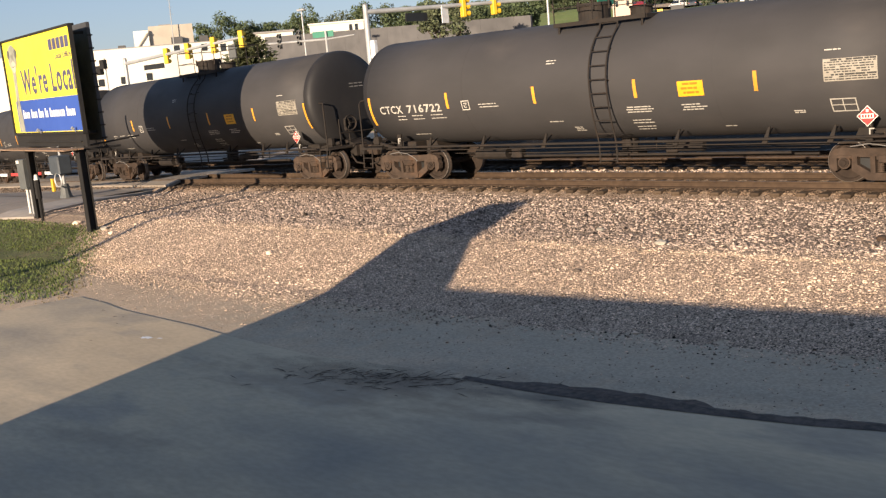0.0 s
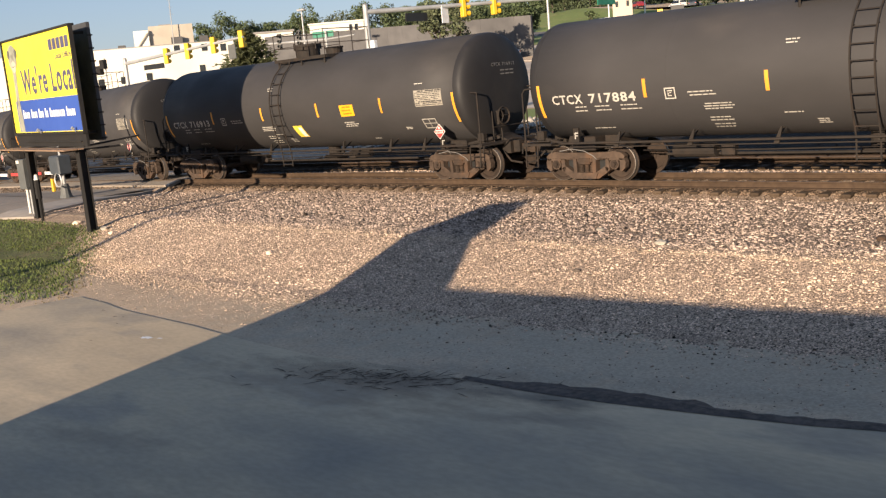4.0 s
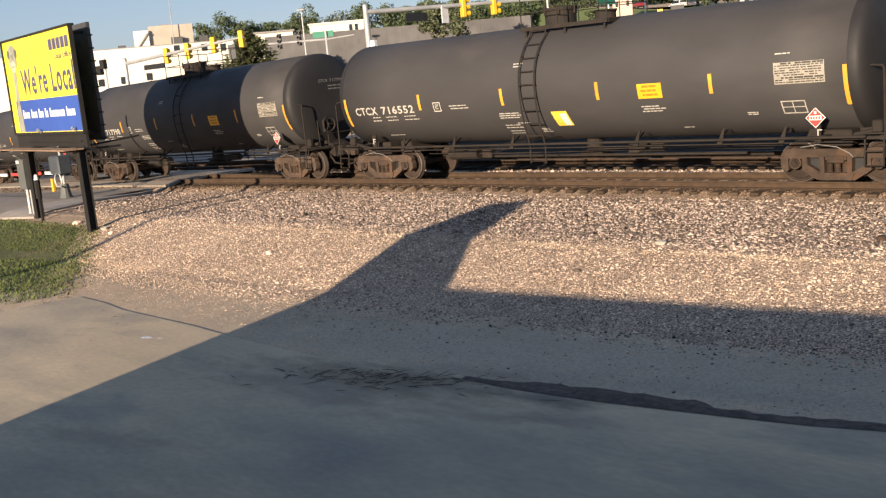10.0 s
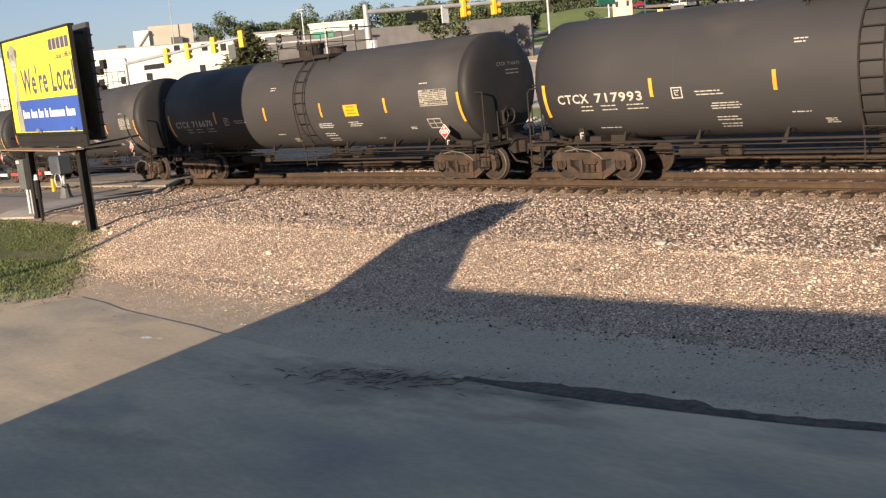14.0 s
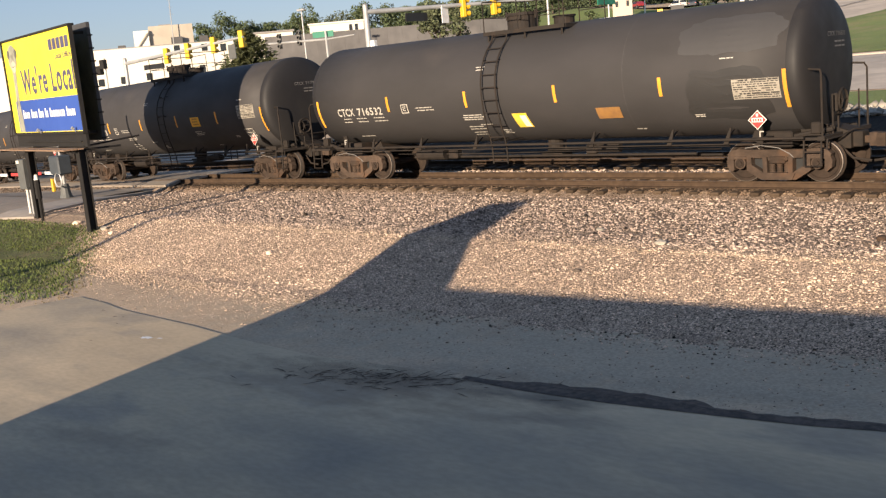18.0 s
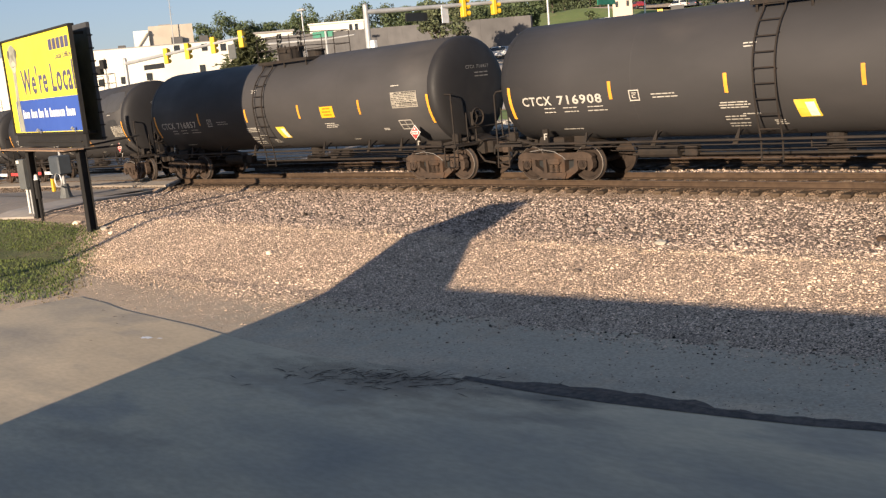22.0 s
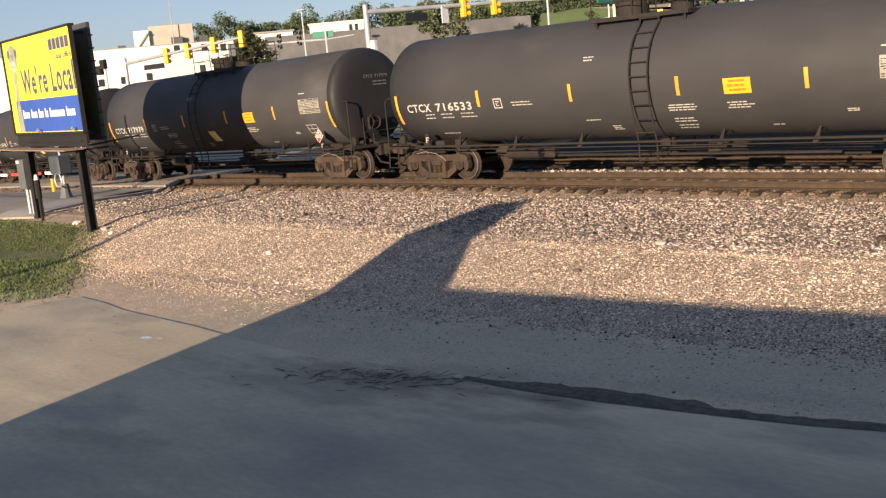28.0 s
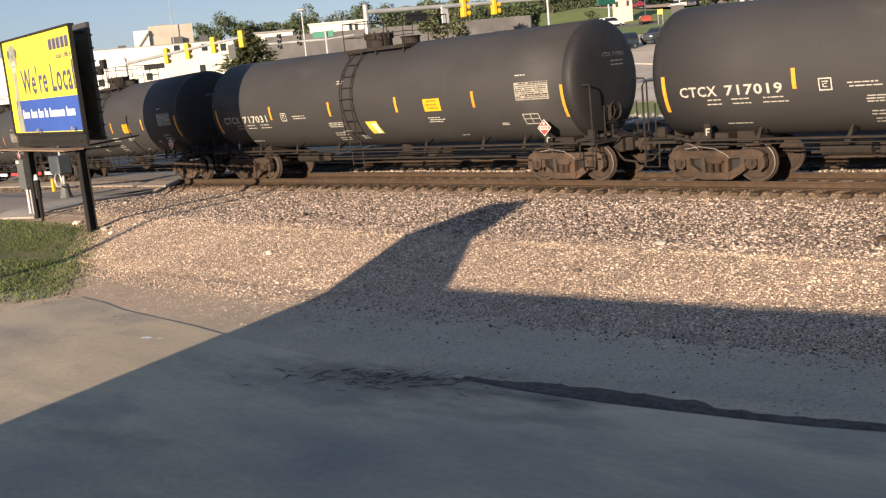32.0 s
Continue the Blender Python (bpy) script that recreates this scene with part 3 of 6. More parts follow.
def build_tank_car(lad, block):
    """lad: where the ladder stands; block: where the text block beside it begins."""
    car = thing("tank_car", "black railway tank car with white stencils and yellow reflectors", "tank car", "freight train")
    bm = bmesh.new()
    prof = []
    bulge = [(HEAD * math.cos(a) ** 0.60, max(TANK_R * math.sin(a) ** 0.60, 0.02)) for a in [math.pi / 2 * (i / 18) ** 1.5 for i in range(18)]]
    prof.append((-TANK_H, TANK_R))
    for i in range(1, 8):
        prof.append((-TANK_H + 2 * TANK_H * i / 8, TANK_R))
    prof.append((TANK_H, TANK_R))
    lathe(bm, prof, 56, "x")
    bmesh.ops.translate(bm, verts=bm.verts[:], vec=(0, 0, TANK_Z))
    tank = part("tank", bm, M["tank"], car, smooth=True)
    # domed ends in the darkened black, shade painted in
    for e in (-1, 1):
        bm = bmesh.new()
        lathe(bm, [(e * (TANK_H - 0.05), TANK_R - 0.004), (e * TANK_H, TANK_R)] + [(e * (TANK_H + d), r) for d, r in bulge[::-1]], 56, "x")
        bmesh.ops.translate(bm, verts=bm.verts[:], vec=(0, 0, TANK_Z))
        part("tank_head", bm, M["tankend_shaded"], tank, "black domed tank end", smooth=True)
    # weld seams round the shell
    for x in (-3.9, 3.6):
        bm = bmesh.new()
        n = 48
        r0 = []
        for w, r in ((-0.02, TANK_R - 0.003), (0, TANK_R + 0.006), (0.02, TANK_R - 0.003)):
            r0.append([bm.verts.new((x + w, r * math.cos(2 * math.pi * i / n), TANK_Z + r * math.sin(2 * math.pi * i / n))) for i in range(n)])
        for p, q in zip(r0, r0[1:]):
            for i in range(n):
                bm.faces.new((p[i], p[(i + 1) % n], q[(i + 1) % n], q[i]))
        part("weld_seam", bm, M["tank"], tank, smooth=True)
    # reflectors: long ones at the ends, short ones between
    for x, z0 in ((-7.61, 1.70), (-4.50, 2.09), (-1.46, 2.09), (1.56, 2.09), (4.60, 2.09), (7.62, 1.70)):
        bm = bmesh.new()
        patch(bm, x - 0.045, x + 0.045, z0, 2.53, 0.006, 8)
        part("reflector", bm, M["reflector"], tank, "yellow reflective strip")
    # stencils that cannot be read, as bars
    for i, (x0, x1, z, c, p) in enumerate(((-6.62, -6.15, 1.95, 2, 0.10), (-6.0, -5.45, 1.95, 2, 0.10), (-5.3, -4.62, 1.95, 2, 0.10), (-3.40, -2.62, 2.17, 2, 0.075), (-1.06, -0.70, 3.15, 2, 0.07), (block, block + 0.85, 1.88, 3, 0.06), (block, block + 0.75, 1.55, 2, 0.07), (block + 0.05, block + 0.6, 1.38, 2, 0.07), (2.70, 3.40, 1.88, 3, 0.06), (-1.25, -0.75, 1.60, 1, 0.06), (-0.60, -0.25, 1.42, 3, 0.045), (5.30, 5.62, 1.62, 2, 0.04), (6.10, 6.55, 2.86, 1, 0.05), (3.55, 3.90, 1.32, 1, 0.05), (-6.3, -5.5, 1.38, 1, 0.05))):
        bm = bmesh.new()
        bars(bm, x0, x1, z, c, p, seed=i)
        part("stencil", bm, M["white"], tank, "small white stencilled lines")["kind"] = "stuff"
    bm = bmesh.new()
    patch(bm, 6.10, 7.20, 2.20, 2.66, 0.005, 6)
    dp = part("data_panel", bm, M["panel"], tank, "cream test data panel")
    bm = bmesh.new()
    rnd = random.Random(5)
    for r in range(9):
        z1 = 2.650 - r * 0.050
        x = 6.125 if r not in (0, 6) else 6.26
        while x < 7.15:
            w = rnd.choice((0.035, 0.05, 0.075, 0.11)) * (1.8 if r in (0, 6) else 1)
            if rnd.random() < 0.9:
                patch(bm, x, min(x + w, 7.18), z1 - (0.036 if r in (0, 6) else rnd.choice((0.022, 0.027))), z1, 0.009, 1)
            x += w + rnd.choice((0.012, 0.014, 0.03))
    part("printing", bm, M["ink"], dp)["kind"] = "stuff"
    bm = bmesh.new()
    for x0, x1, z0, z1 in ((6.16, 6.70, 1.815, 1.84), (6.16, 6.70, 1.55, 1.575), (6.16, 6.185, 1.575, 1.815), (6.675, 6.70, 1.575, 1.815), (6.41, 6.43, 1.575, 1.815), (6.185, 6.675, 1.69, 1.708)):
        patch(bm, x0, x1, z0, z1, 0.006, 2)
    part("stencil_box", bm, M["white"], tank, "white outlined inspection box")
    bm = bmesh.new()
    for x0, x1, z0, z1 in ((-3.98, -3.70, 2.26, 2.285), (-3.98, -3.70, 2.02, 2.045), (-3.98, -3.955, 2.02, 2.285), (-3.725, -3.70, 2.02, 2.285), (-3.91, -3.77, 2.20, 2.22), (-3.89, -3.80, 2.09, 2.11), (-3.90, -3.875, 2.10, 2.17), (-3.86, -3.80, 2.16, 2.175)):
        patch(bm, x0, x1, z0, z1, 0.006, 2)
    part("stencil_box", bm, M["white"], tank, "small white stencilled square")
    bm = bmesh.new()
    patch(bm, 2.70, 3.35, 2.06, 2.41, 0.007, 5)
    pl = part("placard", bm, M["orange"], tank, "orange warning placard")
    bm = bmesh.new()
    for i in range(3):
        bars(bm, 2.78, 3.30, 2.37 - i * 0.10, 1, 0.05, 0.05, seed=20 + i, lift=0.010)
    part("printing", bm, M["orange_ink"], pl)["kind"] = "stuff"
    # diamond hazard placard on its bracket
    bm = bmesh.new()
    c = Vector((6.98, -1.52, 1.46))
    for q, (r, y, mi) in enumerate(((0.215, 0.0, 0), (0.195, -0.006, 1))):
        vs = [bm.verts.new(c + Vector((r * a, y, r * b))) for a, b in ((1, 0), (0, 1), (-1, 0), (0, -1))]
        bm.faces.new(vs).material_index = mi
        if not q:
            bk = [bm.verts.new(v.co + Vector((0, 0.02, 0))) for v in vs]
            bm.faces.new(bk[::-1])
            for i in range(4):
                bm.faces.new((vs[i], vs[(i + 1) % 4], bk[(i + 1) % 4], bk[i]))
    box(bm, c.x, c.y - 0.008, c.z, 0.26, 0.008, 0.095)
    for i in range(4):
        box(bm, c.x - 0.085 + 0.057 * i, c.y - 0.014, c.z, 0.035, 0.006, 0.06, mi=1)
    box(bm, c.x, c.y - 0.008, c.z + 0.11, 0.05, 0.008, 0.06)
    part("hazard_diamond", bm, [M["tagwhite"], M["red"]], car, "red and white diamond hazard placard")
    bm = bmesh.new()
    box(bm, 6.98, -1.42, 1.13, 0.14, 0.06, 0.36)
    box(bm, 7.02, -1.30, 1.05, 0.30, 0.30, 0.05)
    part("placard_bracket", bm, M["black"], car)
    bm = bmesh.new()
    box(bm, 7.04, -1.455, 1.20, 0.10, 0.012, 0.025)
    box(bm, 7.00, -1.455, 1.14, 0.025, 0.012, 0.12)
    part("bracket_mark", bm, M["white"], car)
    bm = bmesh.new()
    box(bm, -6.60, -1.40, 1.20, 0.16, 0.06, 0.42)
    part("placard_bracket", bm, M["black"], car)
    bm = bmesh.new()
    box(bm, -6.62, -1.437, 1.22, 0.025, 0.012, 0.16)
    box(bm, -6.57, -1.437, 1.29, 0.09, 0.012, 0.025)
    box(bm, -6.58, -1.437, 1.22, 0.07, 0.012, 0.025)
    part("bracket_mark", bm, M["white"], car)
    # top platform, dome and rails
    deck = new("platform")
    deck.parent = car
    deck["label"] = "black steel top platform"
    for y in (-0.95, 0.95):
        bm = bmesh.new()
        box(bm, 0.28, y, 4.0, 2.7, 0.06, 0.10)
        part("edge_beam", bm, M["black"], deck)
    for x in (-1.05, 1.61):
        bm = bmesh.new()
        box(bm, x, 0, 4.0, 0.06, 1.84, 0.10)
        part("cross_beam", bm, M["black"], deck)
    for y in (-0.82, -0.70, -0.58, 0.58, 0.70, 0.82):
        bm = bmesh.new()
        box(bm, 0.28, y, 4.02, 2.60, 0.07, 0.025)
        part("grating_strip", bm, M["black"], deck)
    for x in (-0.95, 0.3, 1.5):
        for y in (-0.9, 0.9):
            bm = bmesh.new()
            tube(bm, (x, y, 3.72), (x, y, 3.95), 0.03, 5)
            part("leg", bm, M["black"], deck)
    for y in (-0.95, 0.95):
        for x0, x1 in ((-1.05, 0.12), (0.78, 1.61)):
            bm = bmesh.new()
            pipe(bm, [(x0, y, 4.0), (x0, y, 4.85), (x1, y, 4.85), (x1, y, 4.0)], 0.016)
            part("guard_rail", bm, M["black"], car)
            bm = bmesh.new()
            tube(bm, (x0, y, 4.42), (x1, y, 4.42), 0.012, 6)
            part("mid_rail", bm, M["black"], car)
    for x in (-1.05, 1.61):
        bm = bmesh.new()
        pipe(bm, [(x, -0.95, 4.85), (x, 0.95, 4.85)], 0.016)
        part("guard_rail", bm, M["black"], car)
        bm = bmesh.new()
        pipe(bm, [(x, -0.95, 4.42), (x, 0.95, 4.42)], 0.012)
        part("mid_rail", bm, M["black"], car)
    bm = bmesh.new()
    tube(bm, (-0.45, 0, 3.95), (-0.45, 0, 4.42), 0.42, 24)
    dome = part("valve_housing", bm, M["black"], car, "black round valve housing")
    bm = bmesh.new()
    tube(bm, (-0.45, 0, 4.42), (-0.45, 0, 4.50), 0.46, 24)
    part("lid", bm, M["black"], dome)
    for i in range(6):
        a = i * 1.047
        bm = bmesh.new()
        tube(bm, (-0.45 + 0.45 * math.cos(a), 0.45 * math.sin(a), 4.32), (-0.45 + 0.45 * math.cos(a), 0.45 * math.sin(a), 4.55), 0.03, 5)
        part("bolt", bm, M["black"], dome)
    bm = bmesh.new()
    tube(bm, (0.95, 0, 3.95), (0.95, 0, 4.25), 0.28, 16)
    tube(bm, (0.95, 0, 4.25), (0.95, 0, 4.30), 0.31, 16)
    part("manway", bm, M["black"], car)
    # ladders
    for s in (-1, 1):
        zz = [0.52 + i * (4.0 - 0.52) / 16 for i in range(17)]

        def lp(z):
            q = (z - TANK_Z) / TANK_R
            y = TANK_R * math.sqrt(max(1 - q * q, 0.0)) + 0.11 if z > TANK_Z else TANK_R + 0.11 - 0.30 * min((TANK_Z - z) / 1.5, 1.0) ** 2
            return s * max(y, 0.95)
        ladder = new("ladder")
        ladder.parent = car
        ladder["label"] = "black steel side ladder"
        for x in (lad, lad + 0.5):
            bm = bmesh.new()
            pipe(bm, [(x, lp(z), z) for z in zz], 0.021)
            part("stringer", bm, M["black"], ladder)
        for i in range(11):
            z = 0.58 + i * 0.335
            bm = bmesh.new()
            tube(bm, (lad, lp(z), z), (lad + 0.5, lp(z), z), 0.016, 6)
            part("rung", bm, M["black"], ladder)
        for z in (1.15, 2.55, 3.3):
            q = (z - TANK_Z) / TANK_R
            yi = s * min(TANK_R * math.sqrt(1 - q * q) - 0.02, abs(lp(z)) - 0.05)
            for x in (lad, lad + 0.5):
                bm = bmesh.new()
                tube(bm, (x, lp(z), z), (x, yi, z), 0.016, 5)
                part("stay", bm, M["black"], ladder)
    # running handrail and its brackets
    for s in (-1, 1):
        bm = bmesh.new()
        tube(bm, (-7.0, s * 1.50, 1.04), (8.0, s * 1.50, 1.04), 0.032, 6)
        part("handrail", bm, M["black"], car)
        bm = bmesh.new()
        box(bm, 0.4, s * 1.38, 0.93, 14.6, 0.05, 0.022)
        part("running_board", bm, M["black"], car)
        for x in (-5.4, -3.4, -1.3, 2.55, 4.75, 6.2):
            bm = bmesh.new()
            prism(bm, [(x - 0.10, 0.93), (x + 0.03, 0.93), (x + 0.12, 1.30), (x + 0.08, 1.30)], s * 1.40, s * 1.44)
            pipe(bm, [(x, s * 1.05, 1.25), (x, s * 1.42, 1.02), (x, s * 1.50, 1.03)], 0.022)
            part("bracket", bm, M["black"], car)
    # under gear
    bm = bmesh.new()
    tube(bm, (-4.6, -0.45, 0.62), (4.9, -0.45, 0.62), 0.035, 6)
    tube(bm, (-4.6, -0.1, 0.55), (5.4, -0.1, 0.55), 0.03, 6)
    part("brake_pipe", bm, M["black"], car)
    bm = bmesh.new()
    tube(bm, (-4.3, -0.55, 0.72), (-3.2, -0.55, 0.72), 0.17, 12)
    box(bm, -2.9, -0.5, 0.72, 0.35, 0.25, 0.28, bevel=0.03)
    part("air_reservoir", bm, M["black"], car)
    bm = bmesh.new()
    tube(bm, (0.4, 0, 0.60), (0.4, 0, 1.05), 0.22, 12)
    box(bm, 0.4, 0, 0.62, 0.7, 0.5, 0.12, bevel=0.02)
    part("bottom_outlet", bm, M["black"], car)
    for j, (x0, x1, y, z, r, mk) in enumerate(((-5.2, 5.6, -0.55, 0.74, 0.018, "black"), (1.2, 5.8, -0.5, 0.80, 0.022, "black"))):
        bm = bmesh.new()
        pipe(bm, [(x0, y, z), (x0 * 0.4, y, z - 0.03), (x1 * 0.5, y, z + 0.02), (x1, y, z)], r)
        part("control_rod" if j % 2 else "brake_rod", bm, M[mk], car)
    bm = bmesh.new()
    box(bm, 1.9, -0.45, 0.78, 0.32, 0.22, 0.24, bevel=0.03)
    tube(bm, (2.06, -0.45, 0.80), (2.75, -0.45, 0.80), 0.12, 10)
    part("brake_cylinder", bm, M["black"], car)
    # ends
    for e, tx in ((-1, -6.62), (1, 7.22)):
        build_truck(car, tx)
        bm = bmesh.new()
        box(bm, e * 7.75, 0, 0.86, 2.0, 0.40, 0.34, bevel=0.02)
        box(bm, tx, 0, 0.98, 0.70, 2.2, 0.36, bevel=0.03)
        prism(bm, [(tx - 0.9, 0.78), (tx + 0.9, 0.78), (tx + 0.7, 1.25), (tx - 0.7, 1.25)], -0.62, 0.62)
        part("draft_sill", bm, M["black"], car)
        bm = bmesh.new()
        box(bm, e * 8.30, 0, 1.00, 0.16, 2.7, 0.10, bevel=0.01)
        box(bm, e * 7.9, -1.25, 1.0, 0.9, 0.22, 0.06)
        box(bm, e * 7.9, 1.25, 1.0, 0.9, 0.22, 0.06)
        part("end_sill", bm, M["black"], car)
        bm = bmesh.new()
        box(bm, e * 8.72, 0, 0.84, 0.42, 0.14, 0.16, bevel=0.02)
        prism(bm, [(e * 8.86, 0.70), (e * 9.04, 0.70), (e * 9.06, 0.84), (e * 9.04, 0.99), (e * 8.86, 0.99)], -0.16 + 0.06 * e, 0.10 + 0.06 * e)
        part("coupler", bm, M["truck"], car)
        bm = bmesh.new()
        prism(bm, [(e * 7.70, 0.70), (e * 8.55, 0.68), (e * 8.55, 1.04), (e * 8.20, 1.16), (e * 7.70, 1.30)], -0.33, 0.33)
        part("stub_sill", bm, M["black"], car)
        bm = bmesh.new()
        pipe(bm, [(e * 8.42, -1.34, 0.78), (e * 8.42, -1.30, 0.98), (e * 8.50, -0.70, 1.00), (e * 8.62, -0.30, 1.10), (e * 8.70, 0.0, 1.06)], 0.02)
        part("uncoupling_lever", bm, M["black"], car)
        bm = bmesh.new()
        for q in range(5):
            box(bm, e * 8.02, -0.98 + 0.12 * q, 1.055, 0.52, 0.07, 0.03)
        part("end_grating", bm, M["black"], car)
        bm = bmesh.new()
        tube(bm, (e * 7.25, -1.02, 0.98), (e * 8.35, -0.80, 1.16), 0.055, 8)
        box(bm, e * 8.05, -0.92, 1.20, 0.22, 0.20, 0.26, bevel=0.03)
        part("brake_lever", bm, M["black"], car)
        bm = bmesh.new()
        pipe(bm, [(e * 8.35, -0.42, 0.75), (e * 8.65, -0.46, 0.48), (e * 9.02, -0.42, 0.42)], 0.03)
        part("air_hose", bm, M["black"], car)
        for s in (-1, 1):
            bm = bmesh.new()
            pipe(bm, [(e * 8.32, s * 1.30, 1.0), (e * 8.32, s * 1.30, 2.35), (e * 8.28, s * 1.25, 2.45), (e * 7.9, s * 1.20, 2.48)], 0.024)
            part("grab_iron", bm, M["black"], car, "bent steel grab iron")
            bm = bmesh.new()
            pipe(bm, [(e * 8.30, s * 1.32, 1.0), (e * 8.30, s * 1.36, 0.42), (e * 7.92, s * 1.36, 0.42), (e * 7.92, s * 1.32, 1.0)], 0.022)
            pipe(bm, [(e * 8.30, s * 1.36, 0.72), (e * 7.92, s * 1.36, 0.72)], 0.018)
            part("sill_step", bm, M["black"], car)
        bm = bmesh.new()
        pipe(bm, [(e * 8.33, -0.75, 1.02), (e * 8.33, -0.75, 1.9)], 0.02)
        pipe(bm, [(e * 8.33, 0.75, 1.02), (e * 8.33, 0.75, 1.9)], 0.02)
        pipe(bm, [(e * 8.33, -0.75, 1.45), (e * 8.33, 0.75, 1.45)], 0.02)
        part("end_rail", bm, M["black"], car)
    bm = bmesh.new()
    lathe(bm, [(0.0, 0.21), (0.03, 0.24), (0.0, 0.27), (-0.03, 0.24), (0.0, 0.21)], 16, "x", closed=True)
    for i in range(3):
        a = i * 2.094
        tube(bm, (0, 0, 0), (0, 0.22 * math.cos(a), 0.22 * math.sin(a)), 0.02, 5)
    bmesh.ops.translate(bm, verts=bm.verts[:], vec=(8.40, -0.35, 1.75))
    tube(bm, (8.40, -0.35, 1.75), (8.30, -0.35, 1.75), 0.05, 8)
    part("brake_wheel", bm, M["black"], car, "round hand brake wheel")
    bm = bmesh.new()
    box(bm, 8.29, -0.35, 1.70, 0.10, 0.32, 0.40, bevel=0.02)
    pipe(bm, [(8.29, -0.35, 1.5), (8.29, -0.35, 1.0)], 0.02)
    part("brake_housing", bm, M["black"], car)
    return car


def car_pose(x):
    """Where a car stands when its middle is at x: on its two trucks, on the track's curve and grade."""
    (y0, z0), (y1, z1) = track_bend(x - 6.62), track_bend(x + 7.22)
    k = 6.62 / 13.84
    return pose(x, TRACK_Y + y0 + (y1 - y0) * k, z0 + (z1 - z0) * k, 0, -math.degrees(math.atan2(z1 - z0, 13.84)), math.degrees(math.atan2(y1 - y0, 13.84)))


NUMBERS = {0: "716722", 1: "716913", 2: "717884", 3: "717798", 4: "716552", 5: "716670", 6: "717993", 7: "716532", 8: "716857", 9: "716908", 10: "717979", 11: "716533", 12: "717031", 13: "717019"}
TAGGED_CARS = (1, 4, 7, 8, 9, 10, 12)
CARS = {}


def head_point(y, z):
    q = (y / TANK_R) ** 2 + ((z - TANK_Z) / TANK_R) ** 2
    return (TANK_H + HEAD * max(1 - q ** 1.667, 0) ** 0.30 + 0.012, y, z)


def build_train():
    plain, other, newer = build_tank_car(0.36, 1.20), build_tank_car(-0.75, -1.72), build_tank_car(0.36, -3.06)
    CARS[-4], CARS[15], CARS[13] = plain, other, newer
    CARS[10] = build_tank_car(-0.75, -3.06)
    for k in range(-3, 15):
        if k not in CARS:
            CARS[k] = copy_thing(other if k in TAGGED_CARS else newer if k in (2, 3, 6) else plain, pose(0, 0, 0))
    for k, car in CARS.items():
        car.matrix_basis = car_pose(CAR_LENGTH * k + 7.70 - 22.31)
        tank = [o for o in car.children if o.name.startswith("tank")][0]
        if k in NUMBERS:
            w0 = 1.95 if k == 7 else 2.45
            x0 = -6.75 if k == 7 else -7.22
            for word, k0, k1 in (("CTCX", 0.0, 0.375), (NUMBERS[k], 0.455, 1.0)):
                me = text_mesh(word, M["white"], w0 * (k1 - k0), 0.235, lambda u, v: on_tank(x0 + w0 * k0 + u, 2.02 + v, 0.006))
                part("reporting_mark", me, None, tank, "white stencilled letters" if k0 == 0 else "white stencilled number")
                me = text_mesh(word, M["dim"], k1 - k0, 0.10, lambda u, v: head_point(-0.35 + k0 + u, 3.12 + v))
                part("reporting_mark", me, None, tank, "small grey stencilled letters" if k0 == 0 else "small grey stencilled number")
            tagged(car, "black tank car lettered CTCX %s on rusty trucks" % NUMBERS[k])
        bm = bmesh.new()
        for i in range(2):
            for j in range(3):
                y = 0.0 + j * 0.2
                z = 2.98 - i * 0.10
                vs = [bm.verts.new(head_point(yy, zz)) for yy, zz in ((y, z), (y + 0.17, z), (y + 0.17, z + 0.035), (y, z + 0.035))]
                bm.faces.new(vs)
        part("stencil", bm, M["dim"], tank, "small grey stencilled lines")["kind"] = "stuff"
        if k in TAGGED_CARS:
            bm = bmesh.new()
            patch(bm, 0.02, 0.50, 1.47, 1.86, 0.009, 4, skew=0.05)
            tg = part("tag", bm, M["tag"], tank, "yellow and white cardboard tag")
            bm = bmesh.new()
            patch(bm, 0.26, 0.46, 1.49, 1.80, 0.013, 3, skew=0.05)
            part("tag_field", bm, M["tagwhite"], tg)
        if k == 10:
            bm = bmesh.new()
            blotch(bm, 0.62, 1.98, 0.26, 0.24, 1.0)
            blotch(bm, 0.78, 1.60, 0.20, 0.30, 4.0, 0.0045)
            part("repaint", bm, M["repaint"], tank, "dark touched-up paint patch")
        if k == 7:
            for o in tank.children:
                if o.name.startswith(("placard", "stencil_box.")) and o.bound_box[0][0] > 2:
                    for c in list(o.children):
                        bpy.data.objects.remove(c)
                    bpy.data.objects.remove(o)
            for o in tank.children:
                if o.name.startswith("data_panel"):
                    o.matrix_basis = pose(0.30, 0, TANK_Z) @ pose(0, 0, 0, 11) @ pose(0, 0, -TANK_Z)
            bm = bmesh.new()
            blotch(bm, 6.25, 2.05, 1.0, 0.58, 2.0, 0.003, 5.0)
            part("repaint", bm, M["repaint"], tank, "dark touched-up paint patch")
            bm = bmesh.new()
            blotch(bm, 6.3, 3.33, 1.18, 0.40, 6.0, 0.003, 5.0)
            part("repaint", bm, M["dim2"], tank, "grey touched-up paint patch")
            bm = bmesh.new()
            patch(bm, 2.70, 3.40, 1.62, 1.90, 0.012, 4)
            part("placard", bm, M["faded"], tank, "faded brown-orange placard")


build_track(TRACK_Y, -112.0, 14.0, "rusty rails on weathered brown timber ties")
build_track(TRACK_Y + 4.6, -112.0, 14.0, "second rusty track behind the train")
build_train()
